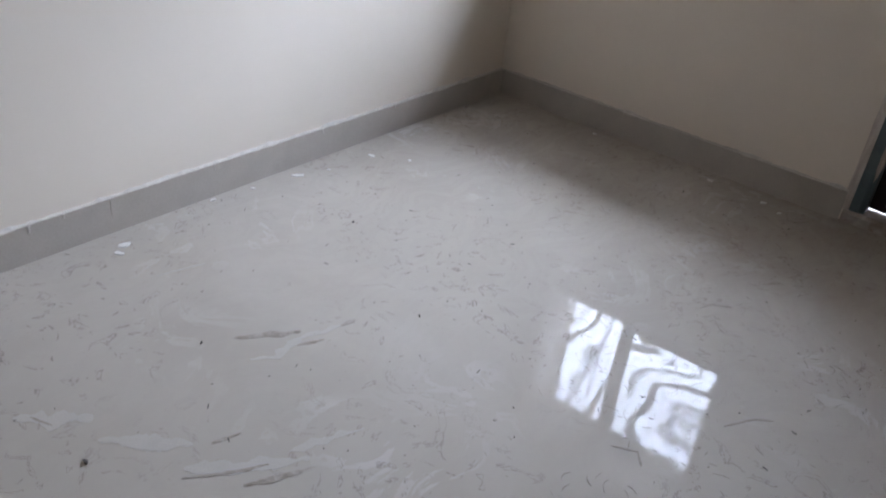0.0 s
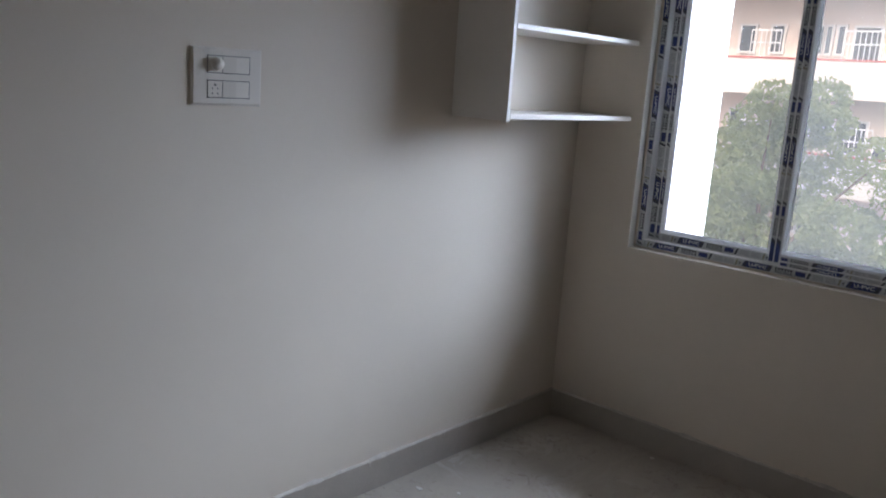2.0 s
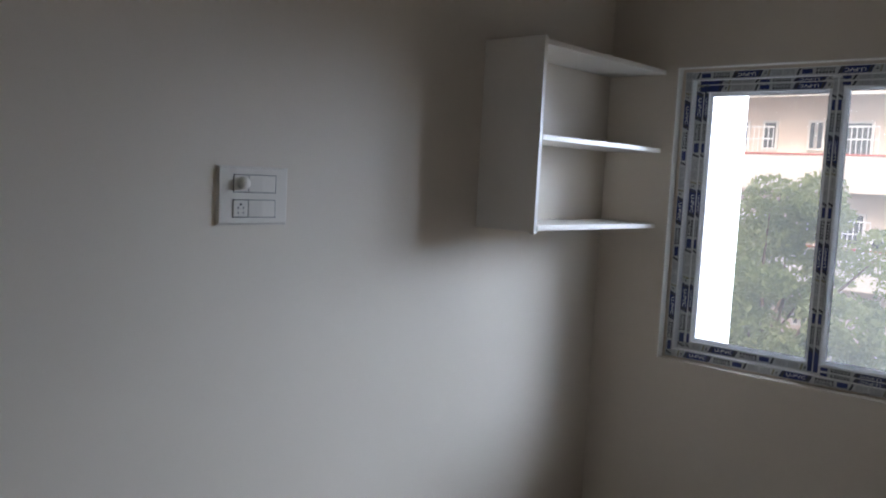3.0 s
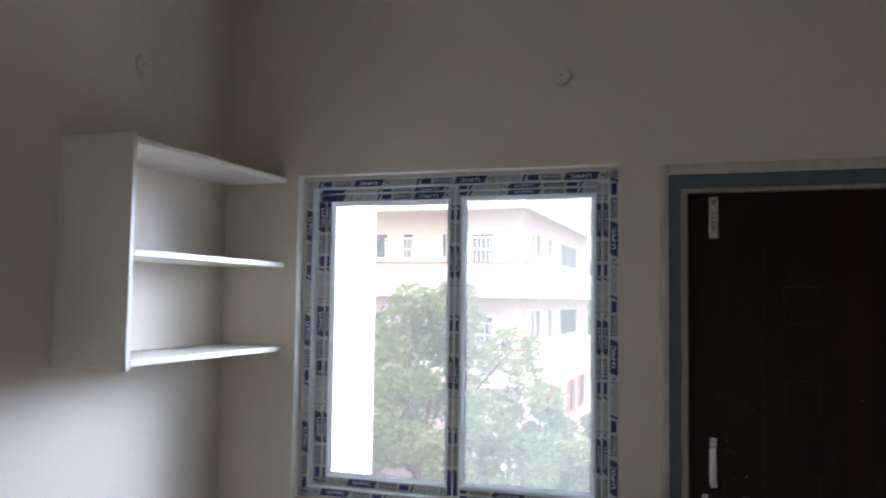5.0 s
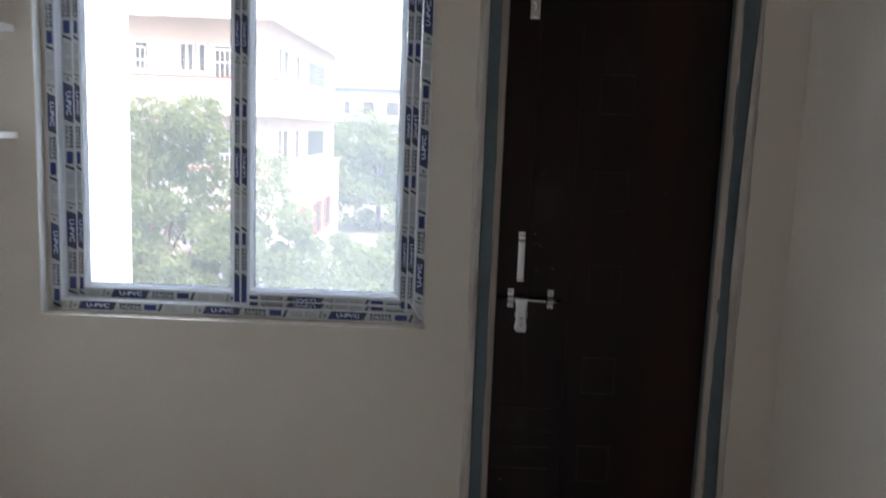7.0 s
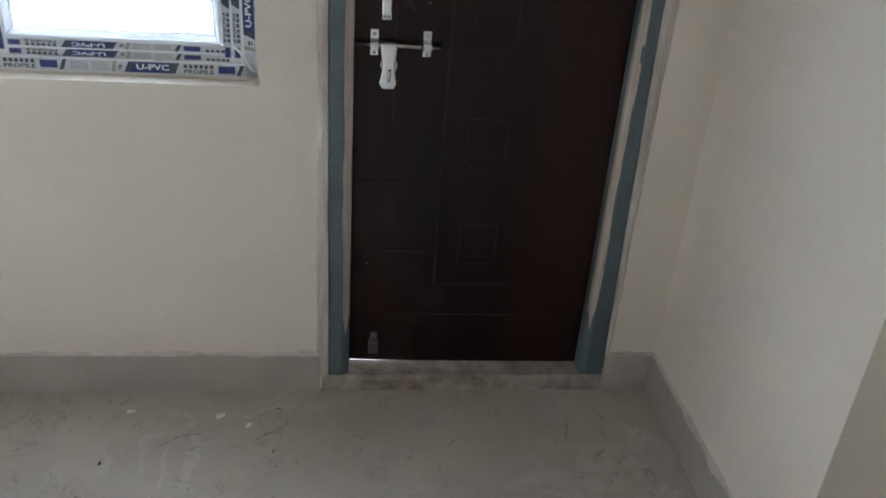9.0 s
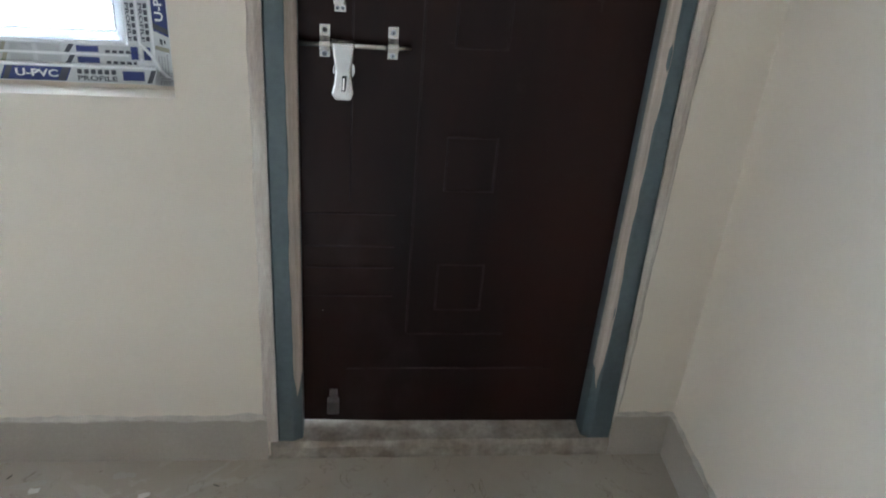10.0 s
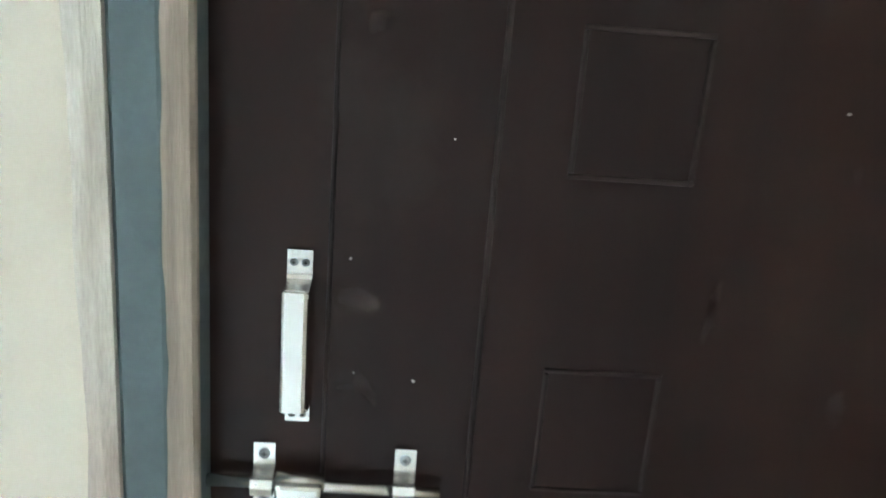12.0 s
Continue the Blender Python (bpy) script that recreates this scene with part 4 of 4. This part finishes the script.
def smear(path, width, material, label, seed, z=0.0006):
    """A thin dried stroke on the floor, uneven in width."""
    rng = random.Random(seed)
    pts = [Vector(p) for p in path]
    dense = []
    for a, b in zip(pts, pts[1:]):
        dense += [a.lerp(b, k / 14) for k in range(14)]
    dense.append(pts[-1])
    left, right = [], []
    for i, p in enumerate(dense):
        d = (dense[min(i + 1, len(dense) - 1)] - dense[max(i - 1, 0)]).normalized()
        f = math.sin(math.pi * (i + 0.6) / (len(dense) + 0.2)) ** 0.5
        n = Vector((-d.y, d.x)) * width * f
        q = noise.noise(Vector((p.x * 30, p.y * 30, seed))), noise.noise(Vector((p.x * 30, p.y * 30, seed + 9.5)))
        left.append(p + n * max(0.02, 0.42 + 0.55 * q[0] + rng.uniform(-0.1, 0.1)))
        right.append(p - n * max(0.02, 0.42 + 0.55 * q[1] + rng.uniform(-0.1, 0.1)))
    bm = bmesh.new()
    top = [[bm.verts.new((q.x, q.y, z)) for q in pair] for pair in zip(left, right)]
    low = [[bm.verts.new((q.x, q.y, 0.0001)) for q in pair] for pair in zip(left, right)]
    for i in range(len(top) - 1):
        bm.faces.new((top[i][0], top[i + 1][0], top[i + 1][1], top[i][1]))
        bm.faces.new((top[i][0], low[i][0], low[i + 1][0], top[i + 1][0]))
        bm.faces.new((top[i][1], top[i + 1][1], low[i + 1][1], low[i][1]))
    bmesh.ops.recalc_face_normals(bm, faces=bm.faces)
    return tagged(mesh_object("floor_smear", bm, material), label, "smear", "smears on the floor")


PALE_LABEL, MUD_LABEL = "pale smear of dried plaster on the floor", "brown dried mud smear on the floor"
for i, (path, w) in enumerate((
    (((0.80, -2.23), (0.84, -2.17), (0.82, -2.08), (0.84, -2.01), (0.86, -1.93)), 0.030),
    (((0.60, -2.76), (0.66, -2.70), (0.72, -2.63)), 0.05),
    (((0.79, -2.66), (0.86, -2.60), (0.95, -2.52)), 0.045),
    (((1.00, -2.58), (1.10, -2.47), (1.17, -2.36)), 0.05),
    (((1.12, -2.38), (1.16, -2.28), (1.19, -2.20)), 0.03),
    (((0.31, -2.18), (0.345, -2.03)), 0.008),
    (((1.11, -0.09), (1.20, -0.075)), 0.02),
    (((1.34, -0.06), (1.39, -0.055)), 0.02),
)):
    smear(path, w, SMEAR, PALE_LABEL, 80 + i)
for i, (path, w) in enumerate((
    (((0.70, -2.20), (0.77, -2.10), (0.80, -2.05)), 0.022),
    (((0.84, -2.10), (0.87, -2.03)), 0.012),
    (((0.855, -1.95), (0.865, -1.90)), 0.012),
    (((1.02, -2.60), (1.08, -2.52), (1.12, -2.44)), 0.012),
    (((1.13, -2.52), (1.19, -2.40)), 0.022),
    (((0.98, -2.49), (1.00, -2.42)), 0.010),
    (((1.56, -1.05), (1.58, -1.00), (1.63, -0.97)), 0.007),
    (((1.84, -1.53), (1.89, -1.44), (1.93, -1.41)), 0.006),
    (((1.66, -1.81), (1.72, -1.78), (1.75, -1.82)), 0.007),
    (((1.52, -0.22), (1.60, -0.16), (1.63, -0.14)), 0.010),
    (((1.58, -0.20), (1.61, -0.13)), 0.008),
    (((1.28, -0.24), (1.33, -0.20), (1.38, -0.19)), 0.009),
    (((1.36, -0.26), (1.41, -0.20)), 0.007),
    (((1.735, -0.19), (1.742, -0.14)), 0.006),
    (((1.93, -0.29), (1.945, -0.24)), 0.006),
    (((2.36, -0.24), (2.38, -0.16)), 0.007),
    (((2.42, -0.31), (2.46, -0.27)), 0.008),
    (((0.62, -2.73), (0.68, -2.71)), 0.006),
)):
    smear(path, w, MUD, MUD_LABEL, 120 + i, 0.0012)


def grit(seed, count):
    """Scattered grains and short hair-like scraps."""
    rng = random.Random(seed)
    verts, faces = [], []
    for _ in range(count):
        x, y = rng.uniform(0.03, 2.6), rng.uniform(-3.2, -0.03)
        a, ln, w, h = rng.uniform(0, 6.28), rng.choice((0.0012, 0.002, 0.002, 0.003, 0.003, 0.008)), rng.uniform(0.0006, 0.0016), rng.uniform(0.0008, 0.002)
        c, s = math.cos(a), math.sin(a)
        base = len(verts)
        for u, v, z in ((-ln, -w, 0.0002), (ln, -w, 0.0002), (ln, w, 0.0002), (-ln, w, 0.0002), (-ln * 0.8, -w * 0.5, h), (ln * 0.8, -w * 0.5, h), (ln * 0.8, w * 0.5, h), (-ln * 0.8, w * 0.5, h)):
            verts.append((x + u * c - v * s, y + u * s + v * c, z))
        for f in ((0, 1, 2, 3), (4, 5, 6, 7), (0, 1, 5, 4), (1, 2, 6, 5), (2, 3, 7, 6), (3, 0, 4, 7)):
            faces.append(tuple(base + i for i in f))
    me = bpy.data.meshes.new("floor_grit")
    me.from_pydata(verts, [], faces)
    me.materials.append(GRIT)
    return tagged(new("floor_grit", me), "scattered dark grit and scraps on the floor", "grit", kind="stuff")


grit(3, 300)


def scuffs(seed, count, x0, x1, y0, y1):
    """Short curved hair-thin dirt strokes, in loose bunches."""
    rng = random.Random(seed)
    verts, faces = [], []
    for _ in range(count):
        cx, cy, lean = rng.uniform(x0, x1), rng.uniform(y0, y1), rng.uniform(0, 6.28)
        for _ in range(rng.choice((1, 1, 2, 3))):
            x, y, a = cx + rng.gauss(0, 0.018), cy + rng.gauss(0, 0.018), lean + rng.gauss(0, 0.4)
            bend, step, w = rng.uniform(-0.45, 0.45), rng.uniform(0.002, 0.007), rng.uniform(0.0005, 0.0016)
            for k in range(8):
                f = w * math.sin(math.pi * (k + 0.5) / 8) * rng.uniform(0.5, 1.3)
                nx, ny = -math.sin(a) * f, math.cos(a) * f
                base = len(verts)
                verts += [(x - nx, y - ny, 0.0004), (x, y, 0.0011), (x + nx, y + ny, 0.0004)]
                if k:
                    faces += [(base - 3, base, base + 1, base - 2), (base - 2, base + 1, base + 2, base - 1)]
                x, y, a = x + step * math.cos(a), y + step * math.sin(a), a + bend * rng.uniform(0.2, 1.0)
    me = bpy.data.meshes.new("floor_scuffs")
    me.from_pydata(verts, [], faces)
    me.materials.append(MUD)
    return tagged(new("floor_scuffs", me), "thin curved dirt scuffs on the floor", "scuff", kind="stuff")


scuffs(7, 45, 1.15, 2.6, -2.7, -0.10)
scuffs(8, 45, 1.4, 2.4, -2.2, -0.9)

# ---- outside ----
GZ = -6.3
bm = bmesh.new()
bmesh.ops.create_grid(bm, x_segments=1, y_segments=1, size=2500, matrix=Matrix.Translation((0, 0, GZ)))
structure("ground", bm, EARTH, "dusty brown earth ground", "ground")
structure("road", box(-60, 60, 44, 51, GZ - 0.1, GZ + 0.02), ROAD, "dusty asphalt road", "road")
structure("outer_side_wall", box(-0.6, 0.215, T, 1.0, GZ, 6.0), BRIGHT, "pale painted projecting side wall outside", "wall")

structure("window_canopy", box(0.216, 3.2, T, 0.97, 2.45, 2.53, 0.01), BRIGHT, "pale concrete sunshade slab over the window outside", "sunshade")

HAZE = bpy.data.materials.new("white_sky_haze")
HAZE.use_nodes = True
HAZE.node_tree.nodes["Principled BSDF"].inputs["Base Color"].default_value = (0, 0, 0, 1)
HAZE.node_tree.nodes["Principled BSDF"].inputs["Emission Color"].default_value = (0.94, 0.97, 1.0, 1)
HAZE.node_tree.nodes["Principled BSDF"].inputs["Emission Strength"].default_value = 0.55
structure("backdrop", box(-160, 160, 170, 171, GZ, 100), HAZE, "white hazy sky in the distance", "sky")

FYB, SXB = 26.0, -5.0       # front face and side face of the apartment block
block = thing("apartment_building", (-12, 33, GZ), "pale apartment building with peach walls, white bands and balconies", "building")
part("wall", box(-24, SXB, FYB, 41, GZ, 5.9), PINK, block, "peach painted walls")
part("roof", box(-24.4, SXB + 0.5, FYB - 0.7, 41.4, 5.9, 6.3), FACADE, block, "pale flat roof slab")
for z0, z1 in ((4.85, 5.9), (1.72, 2.9), (-1.4, -0.12), (-4.5, -3.2)):
    part("band", box(-24.3, SXB + 0.45, FYB - 0.9, FYB - 0.75, z0, z1), FACADE, block, "pale balcony parapet band")
    if z0 > 1:
        part("band", box(SXB + 0.3, SXB + 0.45, FYB - 0.749, 41.3, z0, z1), FACADE, block, "pale band")
    part("slab", box(-24.3, SXB + 0.299, FYB - 0.749, FYB - 0.001, z1 - 0.2, z1 - 0.05), FACADE, block)
    part("slab", box(SXB + 0.001, SXB + 0.299, FYB, 41.3, z1 - 0.2, z1 - 0.05), FACADE, block)
    part("trim", box(-24.32, SXB + 0.47, FYB - 0.92, FYB - 0.74, z1 + 0.001, z1 + 0.06), RED, block, "red painted coping")
part("wall", box(SXB + 0.002, SXB + 0.28, FYB + 0.3, 41, GZ, -0.2), FACADE, block, "pale painted side wall")


def far_window(x0, x1, y0, y1, z0, z1, parent, trim=None, bars_n=0):
    """A framed window in a face; a face to the front has y0 == y1, one to the side x0 == x1."""
    d = 0.08
    front = y0 == y1
    b = box(x0, x1, y0 - d, y0 - 0.01, z0, z1) if front else box(x0 + 0.01, x0 + d, y0, y1, z0, z1)
    w = part("window", b, PANE, parent, "dark glazed window")
    f = 0.07
    m = trim or FACADE
    for u0, u1, v0, v1 in ((0, 1, 0, f), (0, 1, -f, 0), (0, f, f, -f), (-f, 0, f, -f)):
        zz0, zz1 = (z0 + v0 if v0 >= 0 else z1 + v0), (z1 if v1 == 0 else (z0 + v1 if v1 > 0 else z1 + v1))
        a0, a1 = (x0, x1) if front else (y0, y1)
        if (u0, u1) == (0, 1):
            s0, s1 = a0 - f, a1 + f
        else:
            s0, s1 = (a0 - f, a0) if u0 == 0 else (a1, a1 + f)
        bb = box(s0, s1, y0 - d - 0.05, y0 - 0.001, zz0, zz1) if front else box(x0 + 0.001, x0 + d + 0.05, s0, s1, zz0, zz1)
        part("window_frame", bb, m, w)
    return w


for x0, x1 in ((-7.95, -7.80), (-7.70, -7.54), (-7.32, -7.14), (-10.6, -10.1), (-9.5, -9.1)):
    far_window(x0, x1, FYB, FYB, 3.1, 4.1, block)
    far_window(x0, x1, FYB, FYB, 0.2, 1.2, block)
    far_window(x0, x1, FYB, FYB, -2.9, -1.9, block)
for z in (2.92, -0.08):
    far_window(-6.8, -6.02, FYB, FYB, z, z + 1.15, block)
for y0, y1 in ((27.2, 27.7), (28.0, 28.8), (30.3, 31.0)):
    far_window(SXB, SXB, y0, y1, 0.1, 1.3, block)
    far_window(SXB, SXB, y0, y1, 3.1, 4.2, block)
far_window(SXB, SXB, 32.8, 37.2, 0.1, 1.3, block)
far_window(SXB, SXB, 32.8, 37.2, 3.1, 4.2, block)
for y0, y1 in ((29.6, 31.2), (33.6, 35.0), (36.2, 37.6)):
    far_window(SXB + 0.28, SXB + 0.28, y0, y1, -3.3, -1.9, block, RED)


def railing(x0, x1, y, z, parent):
    r = part("railing", box(x0, x1, y, y + 0.05, z + 0.85, z + 0.9), RAIL, parent, "pale balcony railing")
    part("rail", box(x0, x1, y, y + 0.04, z + 0.45, z + 0.49), RAIL, r)
    n = int((x1 - x0) / 0.15)
    bm = bmesh.new()
    for i in range(n + 1):
        x = x0 + (x1 - x0) * i / n
        box_into(bm, x - 0.012, x + 0.012, y + 0.01, y + 0.03, z, z + 0.85)
    tagged(part("baluster", bm, RAIL, r), kind="stuff")


for z in (2.96, -0.06):
    railing(-9.9, -8.9, FYB - 0.85, z, block)
    railing(-6.9, -5.6, FYB - 0.85, z, block)
ac = thing("air_conditioner", (-5.2, FYB - 0.5, -0.17), "white outdoor air conditioner unit on a balcony", "air conditioner")
part("casing", box(-5.6, -4.9, FYB - 0.70, FYB - 0.35, -0.17, 0.35, 0.03), UPVC, ac)
part("fan_grille", tube((-5.35, FYB - 0.70, 0.09), (-5.35, FYB - 0.72, 0.09), 0.2, n=20), PANE, ac)

far = thing("distant_building", (-2, 86, GZ), "hazy grey apartment building far away", "building")
part("wall", box(-14, 14, 80, 92, GZ, 5.2), HAZE_BLOCK, far)
part("roof", box(-14.3, 14.3, 79.6, 92.3, 5.2, 5.7), HAZE_BLOCK, far)
for z in (-3.5, -0.4, 2.6):
    for k in range(11):
        x = -13 + 2.4 * k
        far_window(x, x + 1.2, 80, 80, z, z + 1.4, far)
    part("slab", box(-14.4, 14.4, 79.3, 79.999, z - 0.7, z - 0.4), HAZE_BLOCK, far)


def tree(x, y, height, radius, seed, count, label, leaf_size=0.11, squash=0.9):
    """A forked trunk and a crown of loose leaf clusters with gaps."""
    rng = random.Random(seed)
    nrng = np.random.RandomState(seed)
    t = thing("tree", (x, y, GZ), label, "tree", "street trees")
    bm = bmesh.new()
    fork = Vector((x, y, GZ + height * 0.35))
    tube_into(bm, (x, y, GZ), fork, 0.22, 0.15, 12)
    clumps = []
    centre = Vector((x, y, GZ + height - radius * squash))
    for k in range(46):
        d = Vector((rng.gauss(0, 1), rng.gauss(0, 1), rng.gauss(0.15, 0.9))).normalized()
        r = radius * (0.30 + 0.82 * rng.random() ** 0.7)
        p = centre + Vector((d.x * r, d.y * r, d.z * r * squash))
        clumps.append((p, radius * rng.uniform(0.13, 0.36)))
        if k < 14:
            mid = fork.lerp(p, 0.5) + Vector((rng.uniform(-0.2, 0.2), rng.uniform(-0.2, 0.2), 0.2))
            tube_into(bm, fork, mid, 0.085, 0.05, 7)
            tube_into(bm, mid, p, 0.05, 0.012, 6)
    part("trunk", bm, BARK, t)
    pts = []
    for p, r in clumps:
        n = int(count / len(clumps))
        v = nrng.normal(size=(n, 3))
        v /= np.linalg.norm(v, axis=1)[:, None]
        v *= (r * nrng.uniform(0.3, 1.0, n) ** 0.5)[:, None]
        v[:, 2] *= 0.75
        pts.append(v + np.array(p))
    pts = np.concatenate(pts)
    n = len(pts)
    a = nrng.normal(size=(n, 3))
    a /= np.linalg.norm(a, axis=1)[:, None]
    b = np.cross(a, nrng.normal(size=(n, 3)))
    b /= np.linalg.norm(b, axis=1)[:, None]
    s = (leaf_size * nrng.uniform(0.5, 1.3, n))[:, None]
    quads = np.stack([pts - a * s, pts + b * s * 0.35, pts + a * s, pts - b * s * 0.35], 1).reshape(-1, 3)
    me = bpy.data.meshes.new("crown")
    me.vertices.add(4 * n)
    me.vertices.foreach_set("co", quads.ravel())
    me.loops.add(4 * n)
    me.loops.foreach_set("vertex_index", np.arange(4 * n))
    me.polygons.add(n)
    me.polygons.foreach_set("loop_start", np.arange(n) * 4)
    me.polygons.foreach_set("loop_total", np.full(n, 4))
    me.update()
    me.validate()
    me.materials.append(LEAF)
    c = new("crown", me)
    c.parent = t
    c.matrix_parent_inverse = t.matrix_basis.inverted()
    tagged(c, kind="stuff")
    return t


tree(-6.6, 20.0, 8.2, 2.8, 11, 34000, "leafy green tree in front of the apartment building", squash=1.3)
tree(-4.0, 20.5, 5.4, 2.0, 18, 16000, "leafy green tree in front of the apartment building", squash=1.1)
tree(-2.4, 21.5, 4.3, 2.3, 12, 20000, "smaller leafy green tree beside the taller one", squash=1.1)
tree(-0.9, 24.0, 4.1, 2.3, 13, 18000, "low leafy tree near the building corner")
tree(1.4, 25.0, 4.2, 2.4, 14, 16000, "low leafy tree near the building corner")
tree(-8.4, 57.0, 8.2, 4.2, 15, 12000, "hazy green tree across the road", 0.24, 0.95)
tree(-4.4, 60.0, 8.6, 4.2, 19, 12000, "hazy green tree across the road", 0.24, 0.95)
tree(-0.5, 58.0, 7.2, 3.8, 16, 12000, "hazy green tree across the road", 0.24, 0.95)
tree(4.5, 57.0, 8.0, 4.0, 17, 10000, "hazy green tree across the road", 0.24, 0.95)
